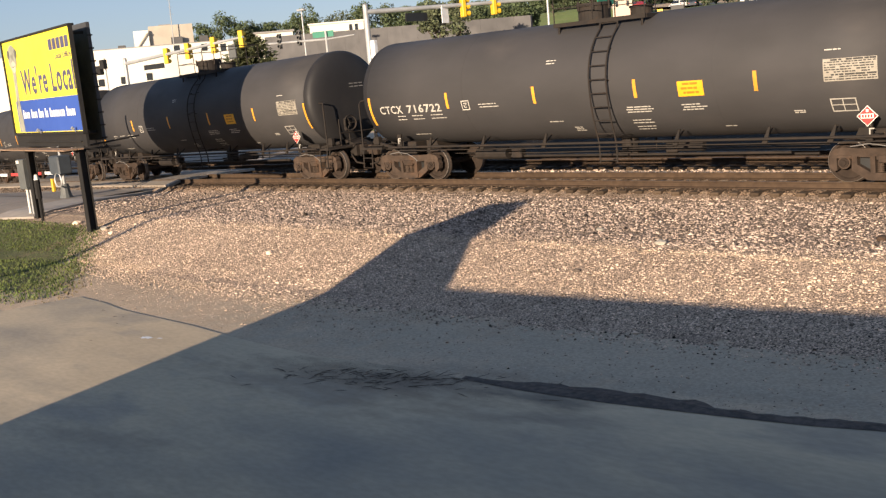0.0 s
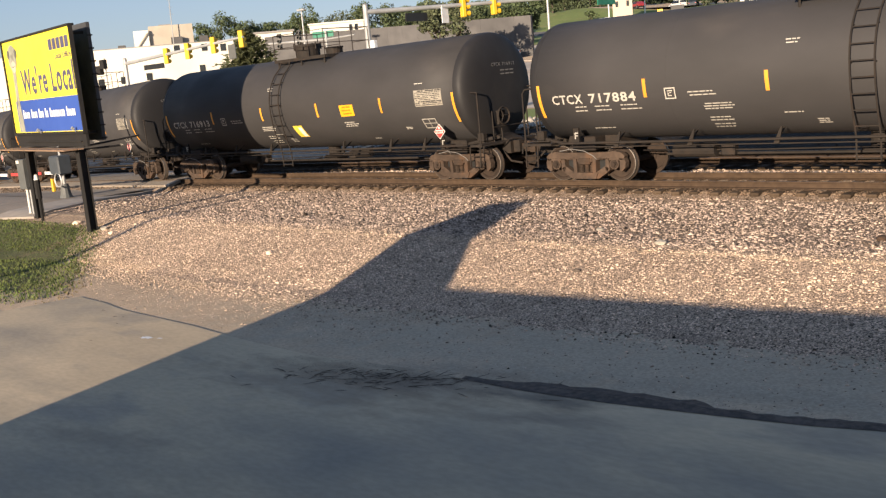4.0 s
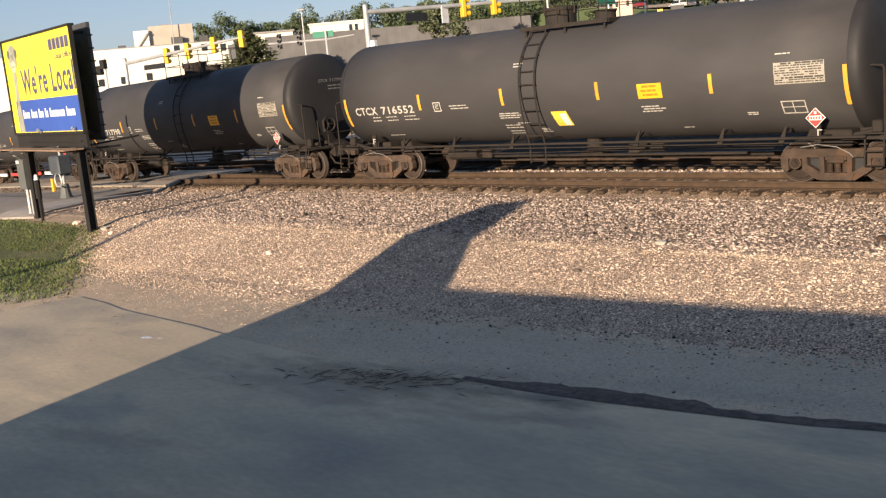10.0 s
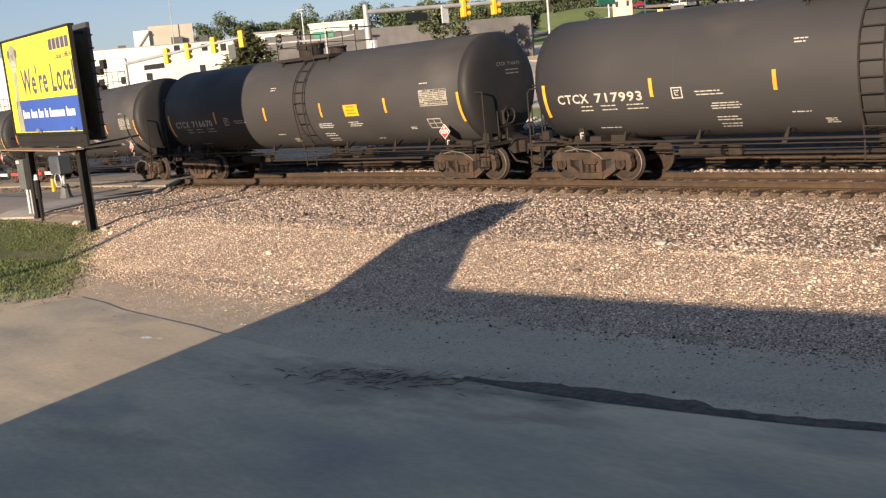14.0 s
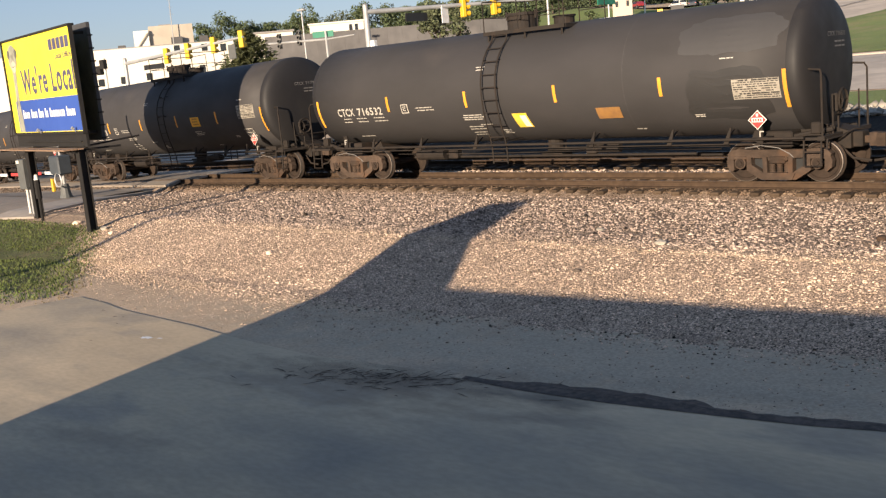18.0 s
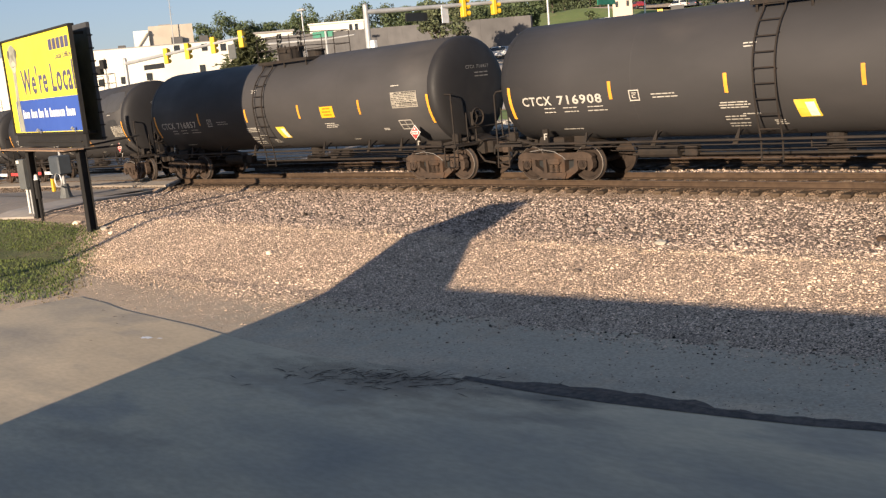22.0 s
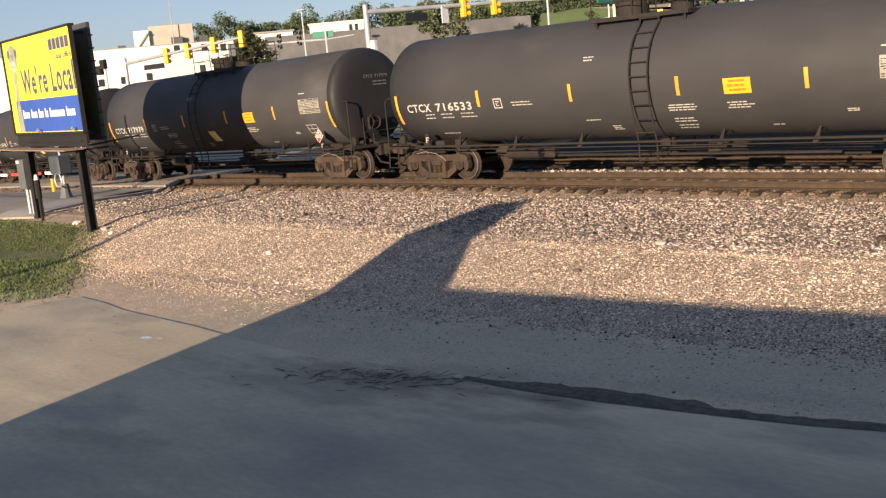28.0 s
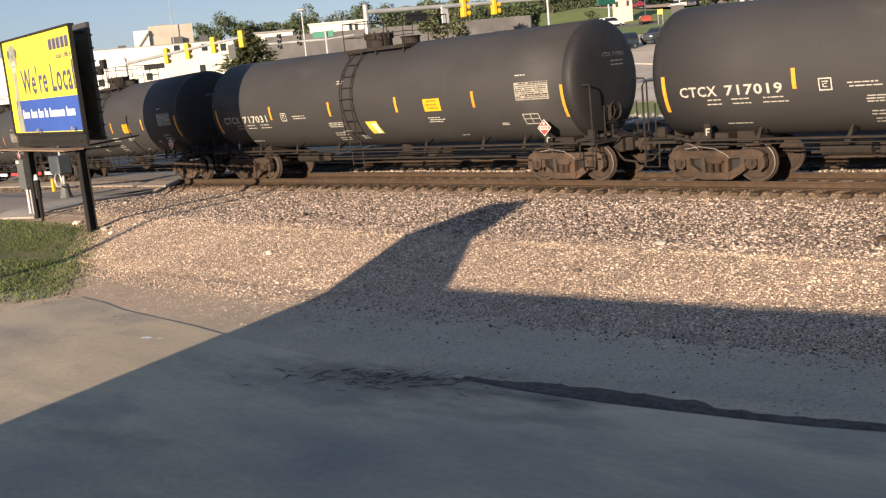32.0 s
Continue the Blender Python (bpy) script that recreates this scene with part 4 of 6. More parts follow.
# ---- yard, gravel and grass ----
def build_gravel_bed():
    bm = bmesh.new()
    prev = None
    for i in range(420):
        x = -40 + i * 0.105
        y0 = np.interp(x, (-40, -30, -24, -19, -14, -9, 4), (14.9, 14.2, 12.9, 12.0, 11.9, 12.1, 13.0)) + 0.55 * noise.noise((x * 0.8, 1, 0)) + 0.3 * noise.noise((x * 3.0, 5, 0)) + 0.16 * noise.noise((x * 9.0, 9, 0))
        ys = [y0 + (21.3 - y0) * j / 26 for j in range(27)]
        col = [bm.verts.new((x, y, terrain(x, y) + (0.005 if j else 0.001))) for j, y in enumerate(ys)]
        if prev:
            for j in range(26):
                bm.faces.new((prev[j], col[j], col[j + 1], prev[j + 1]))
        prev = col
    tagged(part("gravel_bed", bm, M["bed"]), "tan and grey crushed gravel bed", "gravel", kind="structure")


build_gravel_bed()
stones("ballast", -36, -2.5, 20.95, 21.62, 17000, 0.030, M["tieside"], "rust-stained ballast at the tie ends", seed=21,
       density=lambda x, y: np.clip((y - 20.8) * 2.5, 0.2, 1) * np.where(x < -34.8, 0.0, 1.0))
stones("ballast", -36, -2.5, 15.9, 21.15, 66000, 0.027, M["ballast"], "pinkish grey crushed railway ballast", seed=2,
       density=lambda x, y: np.where(x < -33.2 - (y - 15.7) * 0.35, 0.0, np.interp(x, (-29, -21), (0.45, 1.0))))
stones("ballast", -60, -2, 21.5, 24.6, 9000, 0.032, M["trackstone"], "rust-stained ballast in the track", seed=14)
stones("ballast", -60, -2, 24.7, 25.9, 3500, 0.045, M["ballast"], "grey ballast between the two tracks", seed=4)
# stones this dark paint in the shade beyond the train
stones("ballast", -60, -2, 28.3, 32.5, 6000, 0.05, M["darkballast"], "dark ballast beyond the tracks, train's shade in its colour", seed=15)
stones("gravel", -33, -2.5, 10.2, 16.2, 120000, 0.0185, M["gravel"], "tan crushed gravel bank", seed=5,
       density=lambda x, y: np.clip((y - 10.9 - 0.05 * (x + 20)) / 1.5, 0.015, 1) * np.where(x < -22.9 - (y - 11.3) * 1.6, 0.0, 1.0) * np.where(y < 11.0 - (x + 19) * 0.15, 0.25, 1.0))
stones("gravel", -22, -2.5, 9.7, 12.2, 1600, 0.010, M["ballast"], "scattered loose stones", seed=6)
stones("gravel", -24, -11.5, 9.9, 12.9, 13000, 0.0105, M["gravel"], "fine tan stones thinning out over the dirt", seed=26,
       density=lambda x, y: np.clip((y - 9.75 - 0.03 * (-14 - x)) / 1.6, 0, 1) * np.where(x < -22.4 - (y - 11.3) * 1.6, 0.0, 1.0))
stones("gravel", -16, -2.5, 10.9, 13.4, 1500, 0.015, M["darkballast"], "dark scattered stones at the foot of the bank", seed=16,
       density=lambda x, y: np.clip(1.1 - np.abs(y - 12.45 - 0.05 * (x + 8)) / 0.8, 0, 1))
stones("grit", -13.6, -6.6, 8.0, 10.2, 16000, 0.0035, M["bark"], "fine brown grit washed over the slab", seed=17, lift=0.022,
       density=lambda x, y: np.exp(-((x + 10.2) / 1.5) ** 2 - ((y - 9.0 - 0.1 * (x + 10)) / 0.34) ** 2))
stones("riprap", -42, -4, 40.2, 44.2, 2600, 0.17, M["stone"], "white landscaping stones beyond the tracks", seed=7, lift=0.12)


def build_rock(name, x, y, r, material, label, seed):
    rnd = random.Random(seed)
    bm = bmesh.new()
    bmesh.ops.create_icosphere(bm, subdivisions=2, radius=r)
    for v in bm.verts:
        v.co *= rnd.uniform(0.8, 1.2)
        v.co.z *= 0.6
    return tagged(part(name, bm, material, at=pose(x, y, terrain(x, y) + r * 0.3)), label, "rock")


for i, (x, y, r, mk, lb) in enumerate(((-27.2, 14.55, 0.16, "panel", "pale stone beside the billboard post"), (-26.4, 14.3, 0.12, "gravel", "tan stone on the gravel"), (-6.1, 17.3, 0.13, "truck", "rusty brown stone on the ballast"), (-9.6, 16.0, 0.14, "panel", "flat pale stone on the gravel"), (-11.6, 17.0, 0.10, "panel", "pale stone on the ballast"), (-10.3, 14.3, 0.09, "sludge", "dark stone on the gravel"), (-18.6, 13.9, 0.12, "gravel", "tan stone on the gravel"), (-29.3, 14.8, 0.18, "gravel", "tan stone beside the grass"))):
    build_rock("rock", x, y, r * 0.75, M[mk], lb, i)


def build_gutter():
    """Black silt along the slab's far edge, with an uneven outline."""
    rnd = random.Random(8)
    bm = bmesh.new()
    rows = []
    for i in range(116):
        x = -8.75 + i * 0.16
        y = float(np.interp(x, (-9.4, -8.82, -7.93, -6.58, -5.05, -4.22, -3.54, 14), (9.50, 9.42, 9.39, 9.49, 9.73, 9.88, 10.08, 12.9)))
        w = 0.05 + float(np.interp(x, (-9.4, -8.6, -7.9, -6.7, -5.6, -4.9, -3.5), (0.0, 0.12, 0.30, 0.45, 0.32, 0.26, 0.14))) + 0.10 * noise.noise((x * 0.9, 3, 0)) + 0.10 * noise.noise((x * 3.1, 7, 0)) + rnd.uniform(-0.025, 0.025)
        rows.append((bm.verts.new((x, y - 0.02, -0.873)), bm.verts.new((x, y + max(w, 0.05) * 0.5, -0.857)), bm.verts.new((x, y + max(w, 0.05), -0.892))))
    for a, b in zip(rows, rows[1:]):
        for j in (0, 1):
            bm.faces.new((a[j], b[j], b[j + 1], a[j + 1]))
    tagged(part("gutter_silt", bm, M["sludge"]), "black wet silt along the slab edge", "silt", kind="stuff")
    # twigs and dead leaves that washed up at its end
    rng = np.random.default_rng(9)
    n = 130
    x = rng.normal(-9.7, 0.95, n)
    y = 9.00 + (x + 9.4) * 0.30 + rng.normal(0, 0.22, n)
    L = rng.uniform(0.05, 0.36, n)
    t = rng.normal(0.60, 0.55, n)
    dx, dy = np.cos(t) * L, np.sin(t) * L
    wx, wy = -np.sin(t) * 0.006, np.cos(t) * 0.006
    z = np.full(n, -0.872)
    v = np.stack([np.stack([x + wx, y + wy, z], 1), np.stack([x - wx, y - wy, z], 1), np.stack([x + dx, y + dy, z + 0.004], 1), np.stack([x + dx * 0.5, y + dy * 0.5, z + 0.010], 1)], 1).reshape(-1, 3)
    f = (np.array([(0, 1, 3), (1, 2, 3), (2, 0, 3)])[None] + 4 * np.arange(n)[:, None, None]).reshape(-1, 3)
    tagged(new("twigs", stuff_mesh("twigs", v, f, M["bark"])), "dark twigs and dead leaves on the slab", "debris", kind="stuff")


build_gutter()


def build_mud(cx, cy, rx, ry, yaw, seed, z, mk, name, label):
    """A thin uneven dried film."""
    bm = bmesh.new()
    c, s = math.cos(yaw), math.sin(yaw)
    ring = []
    for i in range(220):
        a = 2 * math.pi * i / 220
        k = 1 + 0.45 * noise.noise((2 * math.cos(a), 2 * math.sin(a), seed)) + 0.30 * noise.noise((7 * math.cos(a), 7 * math.sin(a), seed + 3))
        x, y = rx * k * math.cos(a), ry * k * math.sin(a)
        ring.append(bm.verts.new((cx + x * c - y * s, cy + x * s + y * c, z)))
    bm.faces.new(ring)
    tagged(part(name, bm, M[mk]), label, "mud", kind="stuff")


for i, (x, y, r, mk) in enumerate(((-15.33, 8.67, 0.13, "bbwhite"), (-15.05, 8.75, 0.05, "bbwhite"), (-17.5, 9.30, 0.05, "sludge"), (-17.3, 9.36, 0.03, "sludge"), (-16.2, 8.1, 0.03, "bark"), (-18.3, 9.5, 0.04, "bark"), (-16.9, 9.0, 0.025, "sludge"))):
    build_mud(x, y, r, r * 0.45, 0.2, i * 2.7, -0.8770, mk, "splash", "small splash dried on the slab")


def blades(name, inside, x0, x1, y0, y1, count, h, label, seed, lift=0.0, mk="blade"):
    rng = np.random.default_rng(seed)
    x, y = rng.uniform(x0, x1, count), rng.uniform(y0, y1, count)
    keep = inside(x, y, rng)
    x, y = x[keep], y[keep]
    n = len(x)
    hh = h * rng.uniform(0.5, 1.4, n)
    t = rng.uniform(0, 2 * np.pi, n)
    lean = rng.uniform(0.1, 0.9, n) * hh
    w = 0.012 + 0.012 * rng.random(n)
    z = np.interp(y, PROFILE_Y, PROFILE_Z) + lift
    c, s = np.cos(t), np.sin(t)
    v = np.stack([np.stack([x - s * w, y + c * w, z], 1), np.stack([x + s * w, y - c * w, z], 1), np.stack([x + c * lean, y + s * lean, z + hh], 1)], 1).reshape(-1, 3)
    f = np.arange(3 * n).reshape(-1, 3)
    tagged(new(name, stuff_mesh(name, v, f, M[mk])), label, "grass", kind="stuff")


sheet("lawn", [(-48, 3.5), (-22.3, 9.8), (-28.6, 14.5), (-36, 14.75)], 10, 6, 0.012, M["turf"], "mown green grass corner by the billboard", category="lawn")
blades("grass", lambda x, y, r: (y < 14.75 - np.clip(x + 30, -9, 2) * 0.02) & (y > 9.2 + (-22.2 - x) * 0.05 + r.normal(0, 0.35, len(x)) - np.clip(-24 - x, 0, 9) * 0.5) & (x + 21.8 < -np.clip(y - 10.6, -3, 9) * 1.45 + r.normal(0, 0.3, len(x))), -40, -21.0, 5, 15.2, 60000, 0.06, "green mown grass blades", 12)
blades("dry_grass", lambda x, y, r: np.abs(x + 21.9 + np.clip(y - 10.6, -3, 9) * 1.45 + r.normal(0, 0.3, len(x))) < 0.55 + 0.4 * np.sin(x * 2.3 + y * 3.1), -34, -20.3, 8.6, 15.0, 9000, 0.035, "dry straw-coloured grass along the lawn's edge", 13, mk="straw")

# ---- streets beyond and beside the track ----
sheet("road", [(-35.2, 14.4), (-36.7, 21.0), (-62, 21.0), (-56, 6.0)], 8, 8, 0.05, M["street"], "grey asphalt street running to the crossing", category="road")
sheet("road", [(-36.4, 25.9), (-39.5, 37.0), (-80, 37.0), (-64, 25.9)], 8, 12, 0.03, M["street"], "grey asphalt street beyond the crossing", category="road")
sheet("crossing_panel", [(-35.3, 21.0), (-35.4, 21.62), (-63, 21.62), (-63, 21.0)], 1, 12, 0.185, M["street"], "worn grey level crossing panel", category="crossing panel", thick=0.1, bend=True)
sheet("crossing_panel", [(-35.5, 21.78), (-35.7, 23.10), (-63, 23.10), (-63, 21.78)], 1, 12, 0.21, M["street"], "worn concrete panel between the rails", category="crossing panel", thick=0.1, bend=True)
sheet("crossing_panel", [(-35.8, 23.30), (-36.3, 25.9), (-63, 25.9), (-63, 23.30)], 1, 12, 0.185, M["street"], "worn concrete panel between the tracks", category="crossing panel", thick=0.1, bend=True)
for q in ([(-34.9, 21.0), (-35.05, 21.62), (-35.4, 21.62), (-35.3, 21.0)], [(-35.1, 21.78), (-35.35, 23.10), (-35.7, 23.10), (-35.5, 21.78)], [(-35.4, 23.30), (-35.95, 25.9), (-36.3, 25.9), (-35.8, 23.30)]):
    sheet("crossing_edge", q, 1, 1, 0.20, M["kerb"], "pale concrete edge of the level crossing", category="crossing panel", thick=0.1, bend=True)
sheet("crossing_ramp", [(-35.0, 18.4), (-35.3, 20.99), (-63, 20.99), (-60, 18.4)], 6, 12, lambda x, y: 0.06 + 0.125 * (y - 18.4) / 2.6, M["street"], "worn asphalt ramp up to the crossing", category="road")
sheet("pavement", [(-32.6, 15.0), (-35.1, 20.98), (-36.6, 20.98), (-35.1, 14.6)], 8, 1, 0.075, M["kerb"], "pale concrete pavement strip beside the street", category="pavement", thick=0.1)
# Dark strip where the train's shadow falls, the shade put into its colour.
sheet("service_strip", [(-36.2, 25.6), (40, 25.6), (40, 40.5), (-39.2, 40.5)], 20, 24, 0.05, M["darkballast"], "dark ballast strip beyond the tracks, train's shade in its colour", category="ballast strip")
sheet("grass_verge", [(-60, 43.4), (40, 43.4), (40, 51.5), (-60, 51.5)], 20, 4, 0.03, M["grass"], "green grass verge beyond the tracks", category="lawn")
sheet("road", [(-170, 52), (60, 52), (60, 84), (-170, 84)], 30, 10, 0.03, M["roadc"], "pale concrete main street beyond the railway", category="road")
sheet("kerb", [(-170, 83.9), (60, 83.9), (60, 84.4), (-170, 84.4)], 30, 1, 0.16, M["kerb"], "pale kerb of the main street", category="kerb", thick=0.2)
sheet("road", [(-160, 84.5), (60, 84.5), (60, 114), (-160, 114)], 30, 10, 0.04, M["roadc"], "pale concrete street climbing beyond the junction", category="road")
sheet("lawn", [(-43.5, 86.3), (40, 86.3), (40, 106), (-49.5, 106)], 12, 10, 0.12, M["grass"], "sloping green lawn across the street", category="lawn")
sheet("lawn", [(-49.5, 106), (40, 106), (40, 130), (-44.5, 130)], 12, 10, 0.12, M["grass"], "green lawn beside the side road", category="lawn")
sheet("lawn", [(-44.5, 130), (60, 130), (60, 187), (-36, 187)], 12, 14, 0.12, M["grass"], "green lawn up the hill", category="lawn")
sheet("lawn", [(-400, 114), (-64, 114), (-64, 187.5), (-400, 187.5)], 84, 20, 0.06, M["grass"], "green hillside lawn", category="lawn")
sheet("road", [(-64, 112), (-47.6, 112), (-40, 160), (-64, 160)], 6, 20, 0.10, M["roadc"], "pale side road climbing the hill", category="road")
sheet("kerb", [(-55.2, 113), (-54.8, 113), (-53.2, 158), (-53.6, 158)], 1, 20, 0.2, M["asphalt"], "dark kerb line along the side road", category="kerb")
sheet("road", [(-160, 150), (-66, 150), (-66, 156), (-160, 156)], 12, 3, 0.11, M["asphalt"], "grey lane across the hillside", category="road")
sheet("parking_lot", [(-260, 188), (100, 188), (100, 214), (-260, 214)], 20, 6, 0.06, M["asphalt"], "grey asphalt parking lot on the hill", category="parking lot")
sheet("lawn", [(-500, 215), (300, 215), (300, 420), (-500, 420)], 20, 8, 0.05, M["grass"], "green hill behind the parking lot", category="lawn")
for y in (60.0, 68.0, 76.0):
    sheet("lane_marking", [(-120, y), (50, y), (50, y + 0.15), (-120, y + 0.15)], 30, 1, 0.036, M["white"], "worn white lane line", category="road marking")

# ---- the building behind the camera, whose shadow lies on the yard ----
yb = thing("yard_building", "plain yard building with a raised corner parapet", "building", kind="structure")
bm = bmesh.new()
prism(bm, [(-11.502, -1.0), (25.118, -1.0), (25.118, 3.467), (-2.882, 2.407), (-8.732, 2.237), (-10.532, 4.187), (-11.502, 4.027)], -1.23, -1.11)
part("wall", bm, M["stucco"], yb)
bm = bmesh.new()
box(bm, 10.0, -11.0, 0.5, 31, 19.36, 3.2)
part("hall", bm, M["stucco"], yb)

# ---- billboard ----
BB_R, BB_L = Vector((-27.38, 14.47, 0)), Vector((-33.85, 15.45, 0))
bb_dir = (BB_L - BB_R).normalized()
bb_out = Vector((bb_dir.y, -bb_dir.x, 0))
if bb_out.y > 0:
    bb_out = -bb_out


def bbp(u, z, out=0.0):
    """A point on the billboard: u from its far end in reading direction, height z."""
    p = BB_L + (-bb_dir) * u + bb_out * out
    return (p.x, p.y, z)


def bbquad(bm, u0, u1, z0, z1, out):
    bm.faces.new([bm.verts.new(bbp(u, z, out)) for u, z in ((u0, z0), (u1, z0), (u1, z1), (u0, z1))])


def bbbox(bm, u0, u1, z0, z1, o0, o1):
    c = [bm.verts.new(bbp(u, z, o)) for o in (o0, o1) for u, z in ((u0, z0), (u1, z0), (u1, z1), (u0, z1))]
    for f in ((0, 1, 2, 3), (7, 6, 5, 4), (0, 4, 5, 1), (1, 5, 6, 2), (2, 6, 7, 3), (3, 7, 4, 0)):
        bm.faces.new([c[i] for i in f])


BB_W = (BB_L - BB_R).length


def build_billboard():
    b = thing("billboard", "double-faced roadside billboard on dark steel posts", "billboard")
    bm = bmesh.new()
    bbbox(bm, 0, BB_W, 2.38, 5.36, -0.10, 0.0)
    face = part("face_panel", bm, M["bbyellow"], b, "yellow and blue printed poster face")
    bm = bmesh.new()
    bbquad(bm, 0.55, BB_W - 0.02, 2.40, 3.42, 0.006)
    part("blue_field", bm, M["bbblue"], face)
    me = text_mesh("We're Local", M["bbnavy"], 4.95, 0.84, lambda u, v: bbp(1.50 + u, 3.58 + v * (1.0 + 0.08 * u / 4.7), 0.010))
    part("lettering", me, None, face, "dark purple letters")
    # house address and company name stand as plain bars
    bm = bmesh.new()
    u = 1.15
    for w in (0.72, 0.62, 0.50, 0.32, 1.40, 0.78):
        for q in range(max(2, int(w / 0.15))):
            n = max(2, int(w / 0.15))
            bbquad(bm, u + q * w / n, u + (q + 0.72) * w / n, 2.84, 3.04 + 0.08 * (q == 0), 0.012)
        u += w + 0.13
    part("address_bar", bm, M["bbwhite"], face, "white bars of small lettering")["kind"] = "stuff"
    bm = bmesh.new()
    for i in range(5):
        bbquad(bm, 4.62 + i * 0.36, 4.62 + i * 0.36 + 0.29, 4.80, 5.12, 0.010)
    part("logo_bar", bm, M["bbnavy"], face, "dark purple logo blocks")
    me = text_mesh("Local Office", M["bbnavy"], 1.38, 0.17, lambda u, v: bbp(5.05 + u, 4.52 + v, 0.010))
    part("lettering", me, None, face, "small dark purple letters")
    # printed ostrich at the poster's edge, in plain shapes
    for nm, mk, out, pts in (
            ("printed_neck", "bbgrey", 0.012, [(0.62, 2.40), (1.10, 2.40), (1.06, 2.9), (0.98, 3.4), (1.02, 4.0), (1.10, 4.45), (0.74, 4.45), (0.72, 4.0), (0.66, 3.4)]),
            ("printed_head", "bbgrey", 0.014, [(0.52, 4.62), (0.74, 4.38), (1.08, 4.38), (1.30, 4.62), (1.36, 4.92), (1.24, 5.12), (1.04, 5.22), (0.80, 5.22), (0.60, 5.12), (0.47, 4.92)]),
            ("printed_eye", "bbdark", 0.016, [(0.42, 4.84), (0.56, 4.78), (0.66, 4.86), (0.66, 5.02), (0.56, 5.10), (0.43, 5.04)]),
            ("printed_eye", "bbdark", 0.016, [(1.18, 4.86), (1.28, 4.78), (1.42, 4.84), (1.41, 5.04), (1.28, 5.10), (1.18, 5.02)]),
            ("printed_beak", "bbbeak", 0.017, [(0.66, 4.62), (0.80, 4.36), (1.00, 4.32), (1.14, 4.40), (1.20, 4.62), (0.94, 4.74)]),
            ("printed_beak_line", "bbdark", 0.019, [(0.70, 4.56), (0.92, 4.50), (1.16, 4.56), (0.92, 4.535)])):
        bm = bmesh.new()
        bm.faces.new([bm.verts.new(bbp(u, z, out)) for u, z in pts])
        part(nm, bm, M[mk], face)
    for nm, args in (("frame_trim", (-0.06, BB_W + 0.06, 5.36, 5.42, -0.14, 0.05)), ("frame_trim", (-0.06, BB_W + 0.06, 2.30, 2.38, -0.14, 0.05)), ("frame_trim", (-0.06, 0.0, 2.38, 5.36, -0.14, 0.05)), ("frame_trim", (BB_W, BB_W + 0.08, 2.30, 5.42, -0.08, 0.03)), ("apron", (0.0, BB_W + 0.05, 1.92, 2.30, -0.10, -0.02))):
        bm = bmesh.new()
        bbbox(bm, *args)
        part(nm, bm, M["bbframe"], b)
    bm = bmesh.new()
    bbbox(bm, 0.9, BB_W - 0.3, 2.06, 2.10, -0.02, 0.02)
    part("apron_rail", bm, M["bbframe"], b)
    # rear face and the trusses between
    bm = bmesh.new()
    # runs 1.1 past the face's far end, unseen, added to widen the cast shadow
    bbbox(bm, -1.1, BB_W - 0.30, 2.05, 5.46, -0.72, -0.62)
    part("rear_panel", bm, M["bbrear"], b)
    for i in range(9):
        bm = bmesh.new()
        bbbox(bm, BB_W - 0.31, BB_W - 0.24, 2.1 + i * 0.37, 2.14 + i * 0.37, -0.74, -0.60)
        part("clip", bm, M["bbframe"], b)
    for u in (0.5, 2.3, 4.1, 5.9):
        for z in (2.3, 5.2):
            bm = bmesh.new()
            tube(bm, bbp(u, z, -0.1), bbp(u, z, -0.62), 0.05, 6)
            part("strut", bm, M["bbframe"], b)
        bm = bmesh.new()
        bbbox(bm, u - 0.05, u + 0.05, 1.95, 5.36, -0.22, -0.10)
        part("upright", bm, M["bbframe"], b)
    for x, y in ((-27.58, 14.38), (-32.4, 15.12)):
        bm = bmesh.new()
        z0 = terrain(x, y) - 0.3
        for o in (-0.11, 0.11):
            box(bm, x, y + o, (z0 + 1.84) / 2, 0.21, 0.02, 1.84 - z0)
        box(bm, x, y, (z0 + 1.84) / 2, 0.02, 0.20, 1.84 - z0)
        part("post", bm, M["bbframe"], b, "dark steel beam post")
    bm = bmesh.new()
    for i in range(3):
        bbbox(bm, 0.2, BB_W + 0.05, 1.86, 1.90, 0.10 + i * 0.2, 0.28 + i * 0.2)
    part("catwalk", bm, M["timber"], b, "sunlit wooden catwalk planks")
    for u in (0.4, 3.0, 6.3):
        bm = bmesh.new()
        tube(bm, bbp(u, 1.84, -1.1), bbp(u, 1.84, 0.7), 0.03, 6)
        part("catwalk_bracket", bm, M["bbframe"], b)
    bm = bmesh.new()
    tube(bm, (-27.6, 14.5, 1.93), (-27.55, 16.3, 2.06), 0.028, 6)
    part("outrigger", bm, M["bbframe"], b)
    bm = bmesh.new()
    for u, z in ((2.8, 2.30), (6.0, 2.32)):
        tube(bm, bbp(u, z, 0.0), bbp(u, z + 0.15, 0.12), 0.02, 5)
        tube(bm, bbp(u, z + 0.13, 0.10), bbp(u, z + 0.18, 0.16), 0.05, 6)
    part("clamp", bm, M["galv"], b)


build_billboard()


